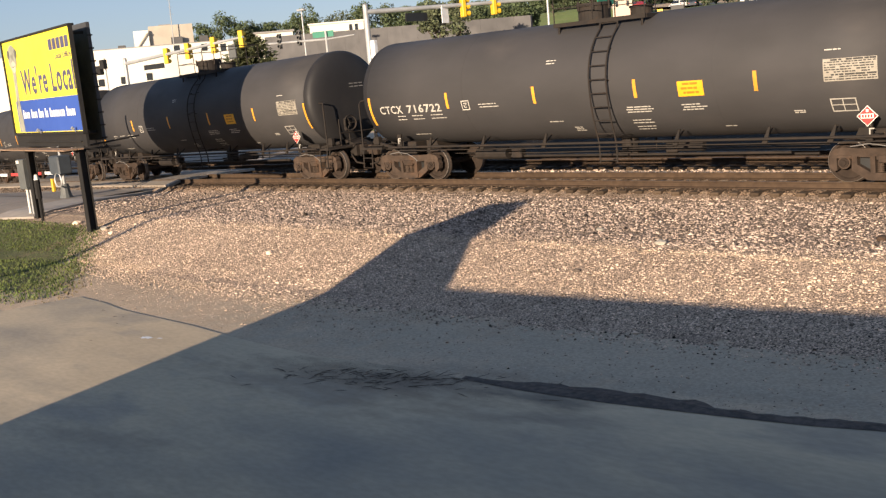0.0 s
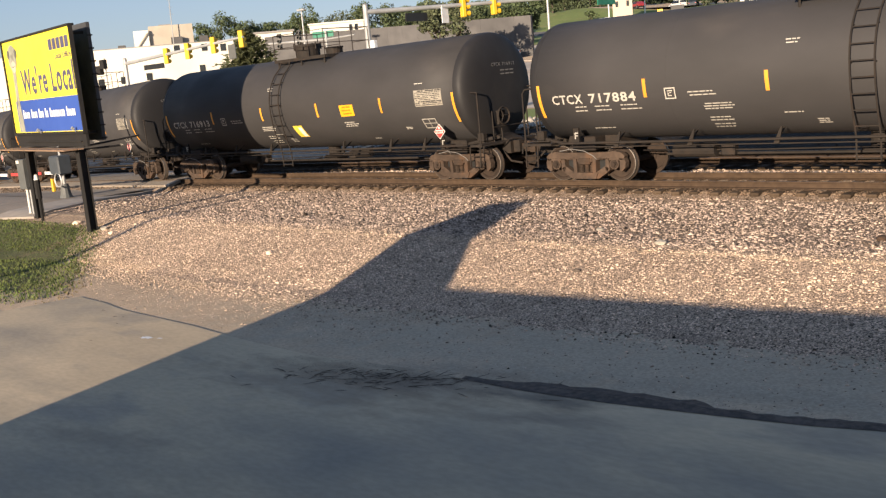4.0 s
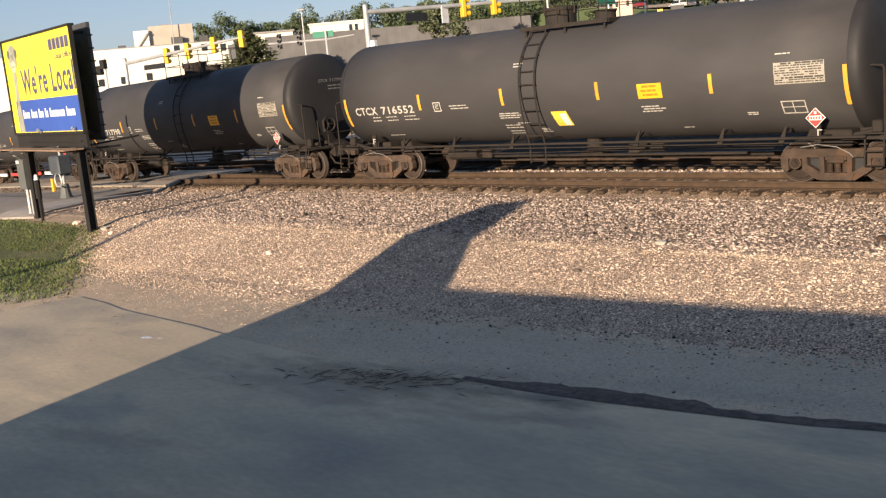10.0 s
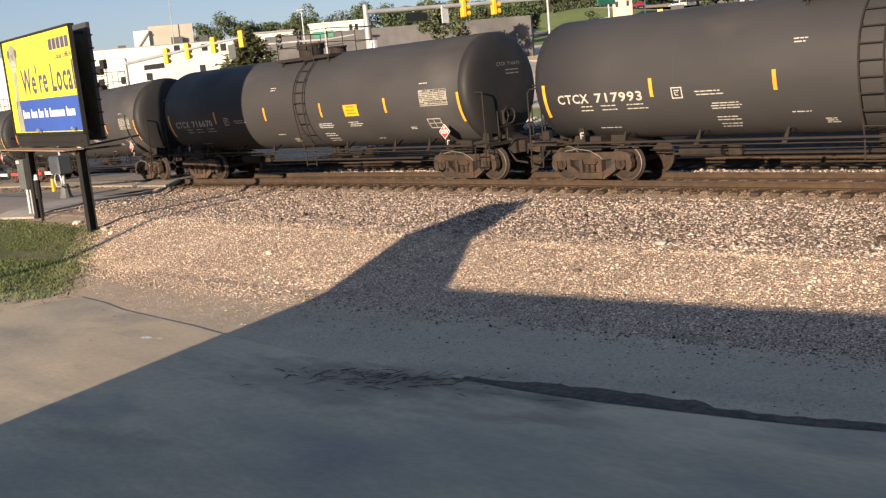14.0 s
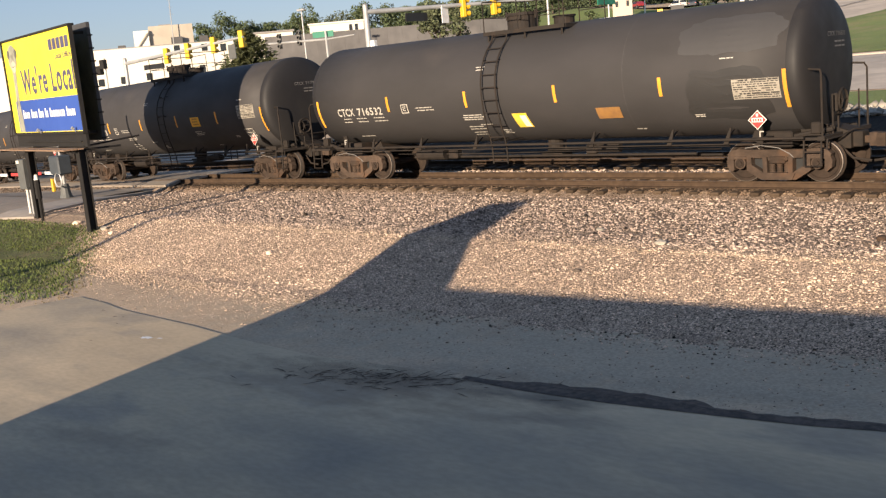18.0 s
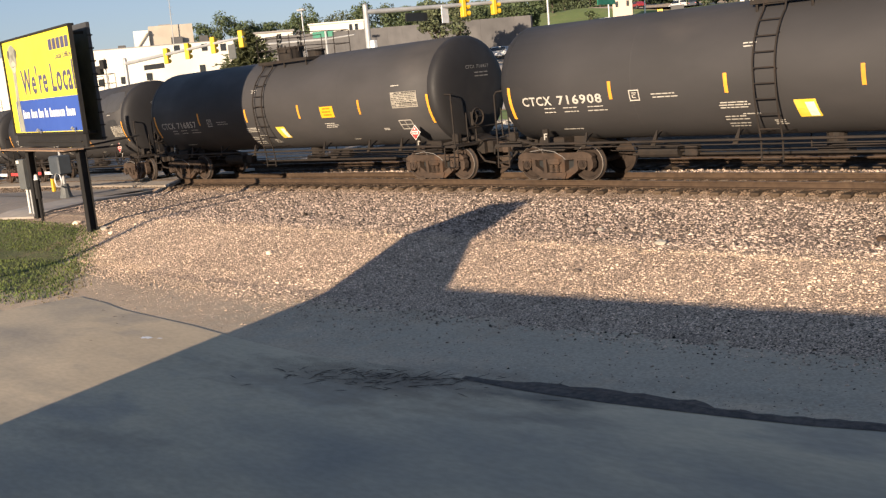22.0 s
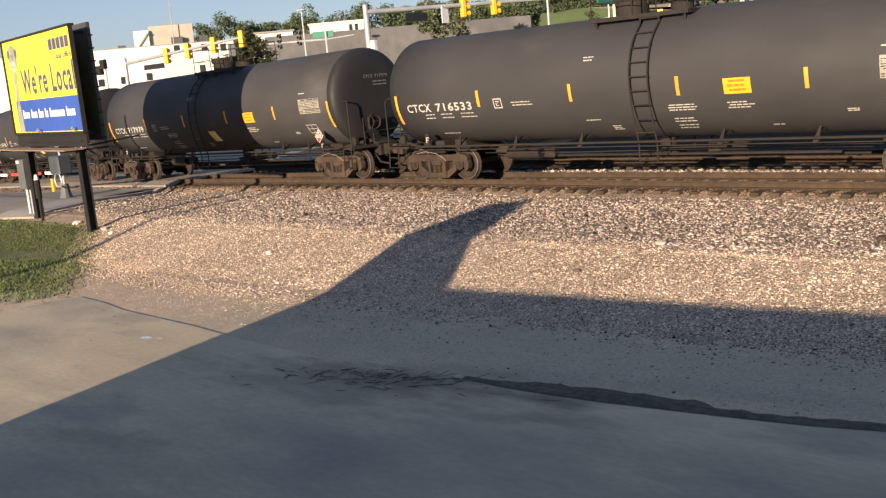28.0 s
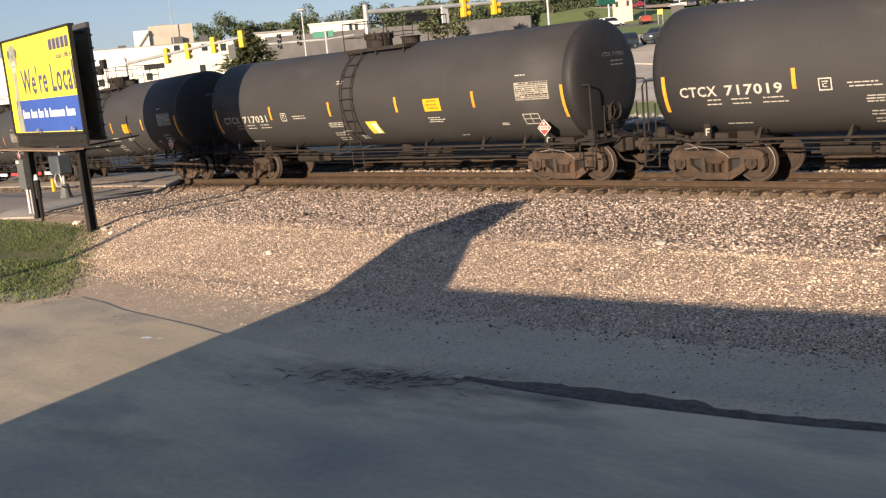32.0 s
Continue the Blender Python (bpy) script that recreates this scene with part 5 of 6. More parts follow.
# ---- level crossing gear ----
def build_cabinet():
    c = thing("utility_cabinet", "grey metal utility cabinet on a post", "cabinet", at=pose(-33.3, 15.3, terrain(0, 15.3)))
    bm = bmesh.new()
    box(bm, 0, 0, 1.40, 0.50, 0.35, 1.0, bevel=0.02)
    part("cabinet_box", bm, M["paintgrey"], c)
    bm = bmesh.new()
    box(bm, 0.26, -0.03, 1.40, 0.02, 0.30, 0.9)
    part("door", bm, M["paintgrey"], c)
    for x in (-0.12, 0.14):
        bm = bmesh.new()
        tube(bm, (x, 0, -0.1), (x, 0, 0.9), 0.045, 8)
        part("conduit", bm, M["tagwhite"] if x < 0 else M["galv"], c)
    bm = bmesh.new()
    box(bm, -0.1, -0.19, 1.82, 0.2, 0.02, 0.1)
    part("plate", bm, M["tagwhite"], c)


def build_gate():
    g = thing("crossing_gate", "railway crossing gate with red and white lowered arm", "crossing gate", at=pose(-36.95, 18.4, terrain(0, 18.4)))
    bm = bmesh.new()
    tube(bm, (0, 0, -0.1), (0, 0, 3.6), 0.06, 10)
    part("mast", bm, M["galv"], g)
    bm = bmesh.new()
    tube(bm, (0, 0, 0.0), (0, 0, 0.18), 0.26, 12, 0.2)
    tube(bm, (0, 0, 0.18), (0, 0, 0.55), 0.2, 12, 0.15)
    part("foot", bm, M["paintgrey"], g)
    bm = bmesh.new()
    box(bm, 0.1, -0.1, 1.30, 0.75, 0.55, 0.72, bevel=0.05)
    part("gate_mechanism", bm, M["gateblue"], g, "blue-grey gate machine housing")
    bm = bmesh.new()
    lathe(bm, [(-0.03, 0.26), (0.0, 0.29), (0.03, 0.26), (0.0, 0.23), (-0.03, 0.26)], 16, "y", closed=True)
    bmesh.ops.translate(bm, verts=bm.verts[:], vec=(0.25, -0.35, 0.75))
    part("counterweight_ring", bm, M["galv"], g)
    bm = bmesh.new()
    box(bm, -0.2, -0.35, 0.55, 0.12, 0.12, 0.5, bevel=0.02)
    part("bell_conduit", bm, M["signalyellow"], g)
    for i in range(14):
        bm = bmesh.new()
        box(bm, -0.4 - i * 0.62, -0.35 - i * 0.16, 1.02, 0.62, 0.035, 0.11, Matrix.Identity(4))
        part("arm_section", bm, M["red"] if i % 2 else M["bbwhite"], g, "red arm stripe" if i % 2 else "white arm stripe")


build_cabinet()
build_gate()
bm = bmesh.new()
tube(bm, (0, 0, -0.1), (0, 0, 1.5), 0.05, 8)
tube(bm, (0, 0, 0.75), (0, 0, 1.35), 0.10, 8)
tube(bm, (0, 0, 1.35), (0, 0, 1.52), 0.085, 8, 0.05, mi=1)
tagged(part("pipe_marker", bm, [M["bbframe"], M["tagwhite"]], at=pose(-31.66, 14.85, terrain(0, 14.85))), "dark pipe marker post beside the billboard leg", "marker post")


# ---- traffic signals ----
def signal_head(parent, p, yaw, material, back=True, h=1.05):
    m = Matrix.Translation(p) @ pose(0, 0, 0, 0, 0, yaw)
    bm = bmesh.new()
    box(bm, 0, 0, 0, 0.34, 0.22, h, bevel=0.03)
    head = part("signal_head", bm, material, parent, at=m)
    for i in (-1, 0, 1):
        bm = bmesh.new()
        lathe(bm, [(-0.12, 0.13), (-0.36, 0.14), (-0.36, 0.12), (-0.12, 0.11)], 10, "y", closed=True)
        bmesh.ops.translate(bm, verts=bm.verts[:], vec=(0, 0, i * h / 3))
        part("visor", bm, material, head)
    return head


def build_mast_arm(pole, p_arm0, p_arm1, r, heads, yaw, label, material=None):
    s = thing("traffic_signal", label, "traffic signal", at=pose(pole[0], pole[1], terrain(*pole)))
    o = Vector((pole[0], pole[1], terrain(*pole)))
    a0, a1 = Vector(p_arm0) - o, Vector(p_arm1) - o
    bm = bmesh.new()
    tube(bm, (0, 0, -0.1), (0, 0, a0.z + 0.35), r, 14, r * 0.8)
    tube(bm, (0, 0, a0.z + 0.35), (0, 0, a0.z + 0.42), r, 14, r * 0.4)
    tube(bm, (0, 0, -0.1), (0, 0, 0.25), r * 1.7, 12)
    part("pole", bm, M["galv"], s, "pale tapered steel pole")
    bm = bmesh.new()
    tube(bm, a0, a1, r * 0.75, 12, r * 0.42)
    part("mast_arm", bm, M["galv"], s)
    for f, mk in heads:
        p = a0.lerp(a1, f) + Vector((0, 0, -0.1))
        signal_head(s, p, yaw, M[mk])
    return s


sig = build_mast_arm((-67.4, 39.6), (-67.4, 39.6, 5.7), (-52.8, 39.47, 6.35), 0.17, [(0.38, "signalyellow"), (0.562, "signalyellow"), (0.772, "signalyellow"), (0.985, "signalyellow")], 200, "traffic signal mast arm with four yellow signal heads")
bm = bmesh.new()
box(bm, 13.1, 0.0, 6.15, 0.75, 0.04, 0.9)
part("sign_panel", bm, M["paintgrey"], sig)
bm = bmesh.new()
box(bm, 3.6, 0.1, 5.85, 2.6, 0.05, 0.35)
part("street_sign", bm, M["signalblack"], sig)
sig = build_mast_arm((-37.6, 35.8), (-37.6, 35.8, 6.35), (-32.2, 47.5, 6.45), 0.17, [(0.415, "signalyellow"), (0.552, "signalyellow")], 160, "large traffic signal pole with a long arm over the street")
bm = bmesh.new()
box(bm, 1.13, 2.46, 6.35, 0.05, 1.6, 0.42)
part("street_sign", bm, M["signalblack"], sig)
bm = bmesh.new()
box(bm, 1.80, 3.90, 6.4, 0.05, 0.5, 0.9)
part("sign_panel", bm, M["bbwhite"], sig)
bm = bmesh.new()
box(bm, 5.9, 12.7, 6.55, 0.06, 1.7, 0.5)
part("street_sign", bm, M["signgreen"], sig)
bm = bmesh.new()
box(bm, 0.35, 0.0, 4.9, 0.30, 0.25, 0.9, bevel=0.03)
part("control_box", bm, M["bbwhite"], sig)
bm = bmesh.new()
box(bm, 0.25, -0.15, 2.8, 0.25, 0.25, 0.4, bevel=0.03)
part("push_button_signal", bm, M["signalyellow"], sig)
sig = thing("traffic_signal", "traffic signal seen from behind with a green street sign", "traffic signal", at=pose(-66.5, 57.5, terrain(0, 57.5)))
bm = bmesh.new()
tube(bm, (1.0, 0, -0.1), (1.0, 0, 6.8), 0.14, 10, 0.10)
part("pole", bm, M["galv"], sig)
bm = bmesh.new()
tube(bm, (-5.5, -1.0, 6.3), (1.0, 0, 6.1), 0.09, 8)
tube(bm, (1.0, 0, 6.1), (4.0, 0.5, 6.2), 0.06, 8)
part("mast_arm", bm, M["galv"], sig)
signal_head(sig, Vector((-4.2, -0.8, 6.4)), 30, M["signalblack"], h=1.3)
signal_head(sig, Vector((-2.0, -0.4, 6.5)), 30, M["signalblack"], h=1.3)
bm = bmesh.new()
box(bm, 0.6, -0.2, 6.55, 2.0, 0.05, 0.5, pose(0, 0, 0, 0, 0, 20))
part("street_sign", bm, M["signgreen"], sig)


# ---- trees ----
def build_tree(x, y, height, spread, seed, mk="leaf", trunk=0.35, leaves=900, leaf=0.38, low=0.25, label="broad green leafy tree"):
    rnd = random.Random(seed)
    rng = np.random.default_rng(seed)
    t = thing("tree", label, "tree", at=pose(x, y, terrain(x, y)))
    bm = bmesh.new()
    tube(bm, (0, 0, -0.2), (0, 0, height * 0.55), trunk, 8, trunk * 0.55)
    limbs = []
    for i in range(7):
        a = rnd.uniform(0, 6.28)
        z0 = height * rnd.uniform(0.25, 0.5)
        q = Vector((math.cos(a) * spread * rnd.uniform(0.4, 0.8), math.sin(a) * spread * rnd.uniform(0.4, 0.8), height * rnd.uniform(0.5, 0.85)))
        tube(bm, (0, 0, z0), q, trunk * 0.4, 6, trunk * 0.1)
        limbs.append(q)
    part("trunk", bm, M["bark"], t)
    cl = [(q, spread * rnd.uniform(0.35, 0.55)) for q in limbs] + [(Vector((rnd.uniform(-0.3, 0.3) * spread, rnd.uniform(-0.3, 0.3) * spread, height * rnd.uniform(low + 0.15, 0.9))), spread * rnd.uniform(0.35, 0.6)) for i in range(8)]
    pts = []
    for i in range(leaves):
        c, r = cl[i % len(cl)]
        d = rng.normal(0, 1, 3)
        d /= np.linalg.norm(d)
        p = np.array(c) + d * r * (0.55 + 0.5 * rng.random()) * np.array((1, 1, 0.8))
        if p[2] > height * low:
            pts.append(p)
    pts = np.array(pts)
    n = len(pts)
    e1 = rng.normal(0, 1, (n, 3))
    e1 /= np.linalg.norm(e1, axis=1)[:, None]
    e2 = np.cross(e1, rng.normal(0, 1, (n, 3)))
    e2 /= np.linalg.norm(e2, axis=1)[:, None]
    s = (leaf * rng.uniform(0.6, 1.4, n))[:, None]
    e3 = np.cross(e1, e2)
    v = np.stack([pts - e1 * s, pts - e2 * s * 0.6 + e3 * s * 0.25, pts + e1 * s, pts + e2 * s * 0.6 - e3 * s * 0.25], 1).reshape(-1, 3)
    f = (np.array([(0, 1, 2), (0, 2, 3)])[None] + 4 * np.arange(n)[:, None, None]).reshape(-1, 3)
    part("crown", stuff_mesh("crown", v, f, M[mk]), None, t)
    return t


def build_conifer(x, y, height, spread, seed):
    rng = np.random.default_rng(seed)
    t = thing("tree", "dark green spreading evergreen tree", "tree", at=pose(x, y, terrain(x, y)))
    bm = bmesh.new()
    tube(bm, (0, 0, -0.2), (0, 0, height), 0.3, 8, 0.04)
    part("trunk", bm, M["bark"], t)
    v, f = [], []
    whorls = [(height * (0.10 + 0.88 * q / 15), rng.uniform(0, 6.28)) for q in range(16)]
    for z0, a0 in whorls:
        for b in range(7):
            a = a0 + b * 0.9 + rng.normal(0, 0.2)
            reach = spread * (1 - z0 / height) ** 0.75 * rng.uniform(0.55, 1.15) + 0.25
            for j in range(46):
                r = reach * rng.random() ** 0.6
                p = np.array((math.cos(a) * r, math.sin(a) * r, z0 + 0.10 * r)) + rng.normal(0, 0.10 + 0.05 * r, 3)
                d = np.array((math.cos(a), math.sin(a), rng.normal(0.1, 0.3))) * rng.uniform(0.16, 0.36)
                w = np.array((-math.sin(a), math.cos(a), rng.normal(0, 0.5))) * rng.uniform(0.09, 0.20)
                k = len(v)
                v += [p - d, p - w, p + d, p + w]
                f += [(k, k + 1, k + 2), (k, k + 2, k + 3)]
    part("crown", stuff_mesh("crown", np.array(v), np.array(f), M["needle"]), None, t)


build_conifer(-89.2, 67.2, 6.1, 4.2, 21)
# trees on the skyline and hillside: place, height, spread; the pale airy ones apart
FULL = [(-156.3, 107.3, 12.5, 2.2), (-155.2, 109.1, 11.2, 1.8), (-149.5, 108.1, 12.9, 2.5), (-148.2, 110, 12.7, 2.2), (-151.1, 114.6, 10.9, 2.2), (-149.7, 116.4, 11.1, 1.9), (-148.6, 117.8, 10.6, 2), (-147.3, 119.4, 10.7, 2), (-146.1, 121, 10.2, 1.8), (-133.2, 112.8, 12.2, 2.2), (-140, 120.5, 9.2, 2), (-130.4, 123.4, 11.2, 1.9), (-125.9, 128, 10, 2), (-124.2, 129.7, 9.8, 2.2), (-126, 134.8, 10.4, 2.3), (-120.9, 132.8, 9.8, 2.2), (-119.1, 134.4, 9.8, 2.4)]
FULL += [(-114, 132.3, 8.7, 2.2), (-115.5, 137.6, 8.9, 2.2), (-107.4, 131.3, 7.9, 2), (-108.9, 136.5, 8.4, 2.4), (-101.2, 129.9, 7.2, 2), (-102.8, 135, 7.7, 2.1), (-106, 105.8, 9.1, 2), (-104.3, 107.5, 8.4, 1.9), (-103.1, 108.6, 8.3, 1.9), (-96.7, 114.4, 7.5, 1.9), (-95.2, 115.7, 6.8, 1.9), (-93, 117.5, 6.7, 1.9)]
AIRY = [(-141.9, 125.7, 11.2, 1.9), (-140.5, 127.1, 12.1, 2), (-139.3, 128.6, 10.8, 1.8), (-132.5, 128.5, 11, 2), (-130.9, 130.1, 11.3, 2.2)]
for i, (x, y, h, s) in enumerate(FULL):
    build_tree(x, y, h * 0.93, s * 1.15, 40 + i, "leaf", 0.2, 2200, 0.17, 0.12, "broad green tree on the hillside")
for i, (x, y, h, s) in enumerate(AIRY):
    build_tree(x, y, h * 0.88, s * 1.1, 140 + i, "leaf2", 0.12, 800, 0.16, 0.3, "pale green airy tree on the skyline")
for i, (x, y, h) in enumerate([(-155.4, 208.4, 8.3), (-132.0, 181.0, 5.8), (-147.9, 207.9, 7.7), (-141.7, 204.2, 6.4), (-137.7, 203.8, 7.3), (-135.3, 204.3, 6.0), (-124.8, 203.9, 6.7), (-128.7, 215.2, 8.5), (-130.7, 224.5, 7.1), (-115.2, 210.1, 6.3), (-105.0, 197.1, 5.6), (-110.6, 213.5, 6.5), (-106.9, 211.6, 8.2), (-106.9, 218.1, 7.2), (-94.3, 211.3, 5.6), (-92.9, 215.8, 5.9), (-91.2, 224.5, 8.5), (-89.6, 232.3, 6.0), (-88.4, 242.0, 7.9), (-83.0, 237.3, 8.2)]):
    build_tree(x, y, h, h * 0.42, 200 + i, "woodleaf", 0.18, 2600, 0.24, 0.03, "dark green tree at the top of the hill")
build_tree(-67.6, 73.6, 6.5, 1.8, 91, "leaf2", 0.14, 1500, 0.16, 0.1, "scrubby grey-green bush-like tree beside the wall")
build_tree(-65.6, 74.6, 6.9, 1.8, 92, "leaf2", 0.14, 1600, 0.16, 0.1, "scrubby grey-green bush-like tree beside the wall")
build_tree(-113.5, 168, 2.2, 1.3, 93, "leaf", 0.10, 500, 0.2, 0.1, "low dark bush on the hillside")


def build_woods():
    """The unbroken wood along the hilltop, one mass of leaves."""
    rng = np.random.default_rng(77)
    n = 26000
    u = rng.random(n)
    x = np.interp(u, (0, 0.5, 1), (-183, -135, -94)) + rng.normal(0, 3, n)
    y = np.interp(u, (0, 0.5, 1), (237, 251, 285)) + rng.normal(0, 4, n)
    top = 9 + 3 * np.sin(u * 61) + 2 * np.sin(u * 140 + 1) + 1.2 * np.sin(u * 331)
    pts = np.stack([x, y, 11.5 + top * rng.random(n) ** 0.7], 1)
    e1 = rng.normal(0, 1, (n, 3))
    e1 /= np.linalg.norm(e1, axis=1)[:, None]
    e2 = np.cross(e1, rng.normal(0, 1, (n, 3)))
    e2 /= np.linalg.norm(e2, axis=1)[:, None]
    s = rng.uniform(0.35, 0.75, n)[:, None]
    v = np.stack([pts - e1 * s, pts - e2 * s * 0.6, pts + e1 * s, pts + e2 * s * 0.6], 1).reshape(-1, 3)
    f = (np.array([(0, 1, 2), (0, 2, 3)])[None] + 4 * np.arange(n)[:, None, None]).reshape(-1, 3)
    tagged(new("woods", stuff_mesh("woods", v, f, M["woodleaf"])), "dark green wood along the hilltop", "trees", kind="stuff")


build_woods()

# ---- buildings ----
def build_warehouse():
    w = thing("warehouse", "long white warehouse with a tan rooftop plant room", "building")
    a, b = Vector((-151.96, 40.16)), Vector((-120.8, 88.5))
    d = (b - a).normalized()
    nrm = Vector((-d.y, d.x))
    rot = math.degrees(math.atan2(d.y, d.x))
    L = (b - a).length
    m = pose(a.x, a.y, 0, 0, 0, rot)

    def wb(name, u0, u1, v0, v1, z0, z1, mk, lab="", parent=None):
        bm = bmesh.new()
        box(bm, (u0 + u1) / 2, (v0 + v1) / 2, (z0 + z1) / 2, u1 - u0, v1 - v0, z1 - z0)
        o = part(name, bm, M[mk], parent or w, lab, at=m if parent is None else None)
        return o
    body = wb("wall", 0, L, 0, 40, 0.0, 10.1, "wallwhite", "sunlit white panel wall")
    wb("roof", 0.4, L - 0.4, 0.4, 39.6, 10.1, 10.25, "roof")
    for u0, u1, z in ((30.5, 31.4, 10.6), (49.0, 50.6, 11.3), (53.0, 54.2, 11.2), (41.6, 42.6, 10.7)):
        wb("rooftop_unit", u0, u1, 3, 5, 10.25, z, "wallgrey")
    wb("plant_room", 46.0, 52.2, 4, 14, 10.25, 13.1, "walltan", "tan rooftop plant room")
    wb("stair_tower", 43.9, 46.0, 3.4, 8, 10.25, 12.55, "wallwhite")
    wb("plant_roof", 47.5, 49.2, 5, 8, 13.1, 13.3, "roof")
    for u, z in ((55.6, 8.7), (53.0, 8.9), (52.4, 6.0), (45.0, 5.5), (38.5, 5.2), (34.0, 5.2), (49.2, 9.0), (30.0, 5.2), (41.5, 5.3)):
        wb("window", u, u + 0.8, -0.06, 0.02, z, z + 1.0, "window", parent=body)
    bm = bmesh.new()
    tube(bm, (49.3, 3, 10.2), (49.5, 3, 20), 0.08, 6, 0.03)
    for i in range(5):
        tube(bm, (49.1, 3, 14.5 + i), (49.8, 3, 14.5 + i), 0.02, 4)
    part("antenna_mast", bm, M["galv"], w, "thin antenna mast", at=m)
    bm = bmesh.new()
    tube(bm, (44.4, 3.2, 10.3), (45.9, 3.2, 12.2), 0.12, 5)
    part("stair", bm, M["walltan"], w, at=m)
    bm = bmesh.new()
    box(bm, 28.8, 5, 11.5, 1.7, 2, 2.6)
    part("brick_penthouse", bm, M["brick"], w, "brown brick rooftop block", at=m)
    return w


build_warehouse()


def build_block(name, label, x, y, rot, sx, sy, z0, h, wall, windows=(), roof="roof", category="building"):
    b = thing(name, label, category, at=pose(x, y, z0, 0, 0, rot))
    bm = bmesh.new()
    box(bm, 0, sy / 2, h / 2 - 1, sx, sy, h + 2)
    wl = part("wall", bm, M[wall], b)
    bm = bmesh.new()
    box(bm, 0, sy / 2, h + 0.12, sx + 0.5, sy + 0.5, 0.24)
    part("roof", bm, M[roof], b)
    for u, z, w, hh in windows:
        bm = bmesh.new()
        box(bm, u, -0.02, z, w, 0.08, hh)
        part("window", bm, M["window"], wl)
    return b


build_block("house", "low white building with narrow windows", -122.5, 110, 48, 8.6, 9, 5.0, 7.0, "wallwhite", [(2.2, 5.9, 0.5, 1.5), (3.1, 5.9, 0.5, 1.5)], roof="wallwhite")
build_block("shed", "low white storage shed", -117, 92.5, 52, 6, 6, 3.0, 7.6, "wallwhite")
build_block("shop_building", "cream building behind the hilltop trees", -175.9, 278.9, 30, 3.6, 4.5, 11.5, 13, "wallcream", [(-0.9, 9.5, 0.7, 1.2), (0.9, 9.5, 0.7, 1.2)])
build_block("shop_building", "low white building on the hill", -79.5, 167, 25, 4.6, 5, 9.0, 2.6, "wallwhite", [(-1.2, 1.4, 0.8, 0.9), (1.0, 1.4, 0.8, 0.9)])
build_block("shop_building", "pink-cream building on the hill road", -104.4, 165, 30, 3.6, 3.4, 9.6, 5.2, "wallpink", [(-1.0, 2.6, 0.5, 1.0), (1.0, 2.6, 0.5, 1.0)])
# long grey retaining wall in panels
rw = thing("retaining_wall", "long grey concrete retaining wall", "wall", kind="structure")
P0, P1 = Vector((-104.0, 81.2, 9.25)), Vector((-67.8, 89.0, 8.1))
for i in range(18):
    q0, q1 = P0.lerp(P1, i / 18), P0.lerp(P1, (i + 0.996) / 18)
    bm = bmesh.new()
    d = (q1 - q0)
    n = Vector((d.y, -d.x, 0)).normalized() * 0.2
    z0 = min(terrain(q0.x, q0.y), terrain(q1.x, q1.y)) - 0.5
    lo = [bm.verts.new((q.x + s * n.x, q.y + s * n.y, z0)) for q in (q0, q1) for s in (-1, 1)]
    hi = [bm.verts.new((q.x + s * n.x, q.y + s * n.y, q.z)) for q in (q0, q1) for s in (-1, 1)]
    for f in ((0, 2, 3, 1),):
        bm.faces.new([lo[i] for i in f])
        bm.faces.new([hi[i] for i in f])
    for i0, i1 in ((0, 2), (2, 3), (3, 1), (1, 0)):
        bm.faces.new((lo[i0], lo[i1], hi[i1], hi[i0]))
    part("panel", bm, M["wallgrey"], rw)


# ---- poles and signs ----
def build_pole(x, y, h, r, mk, label, top=None):
    p = thing("street_lamp" if top == "lamp" else "utility_pole", label, "street lamp" if top == "lamp" else "pole", at=pose(x, y, terrain(x, y)))
    bm = bmesh.new()
    tube(bm, (0, 0, -0.2), (0, 0, h), r, 8, r * 0.7)
    part("pole", bm, M[mk], p)
    if top == "lamp":
        bm = bmesh.new()
        box(bm, 0, 0, h, 1.1, 0.4, 0.2, bevel=0.04)
        part("lamp_head", bm, M["galv"], p)
    return p


build_pole(-18.85, -13.6, 8.0, 0.17, "timber", "tall utility pole beyond the yard")
build_pole(-84, 70.7, 7.2, 0.10, "galv", "tall parking lot lamp on a pale pole", "lamp")
build_pole(-77.0, 104.6, 9.5, 0.16, "galv", "pale wooden utility pole on the lawn")
build_pole(-112.3, 172.5, 6.0, 0.15, "bbwhite", "white pole on the hillside")
build_pole(-106.4, 176.2, 7.0, 0.15, "bbwhite", "white pole beside the parking lot")


def build_sign(name, x, y, w, h, z0, yaw, mk, label, posts=True, mk2=None):
    s = thing(name, label, "sign", at=pose(x, y, terrain(x, y), 0, 0, yaw))
    bm = bmesh.new()
    box(bm, 0, 0, z0 + h / 2, w, 0.25, h, bevel=0.03)
    part("sign_panel", bm, M[mk], s)
    if posts:
        bm = bmesh.new()
        for q in (-w * 0.4, w * 0.4):
            tube(bm, (q, 0.02, -0.2), (q, 0.02, z0 + 0.1), 0.06, 6)
        part("post", bm, M["galv"], s)
    if mk2:
        bm = bmesh.new()
        box(bm, w / 2 + 0.12, 0, z0 + h / 2, 0.2, 0.4, h + 0.2)
        part("side_column", bm, M[mk2], s)
    return s


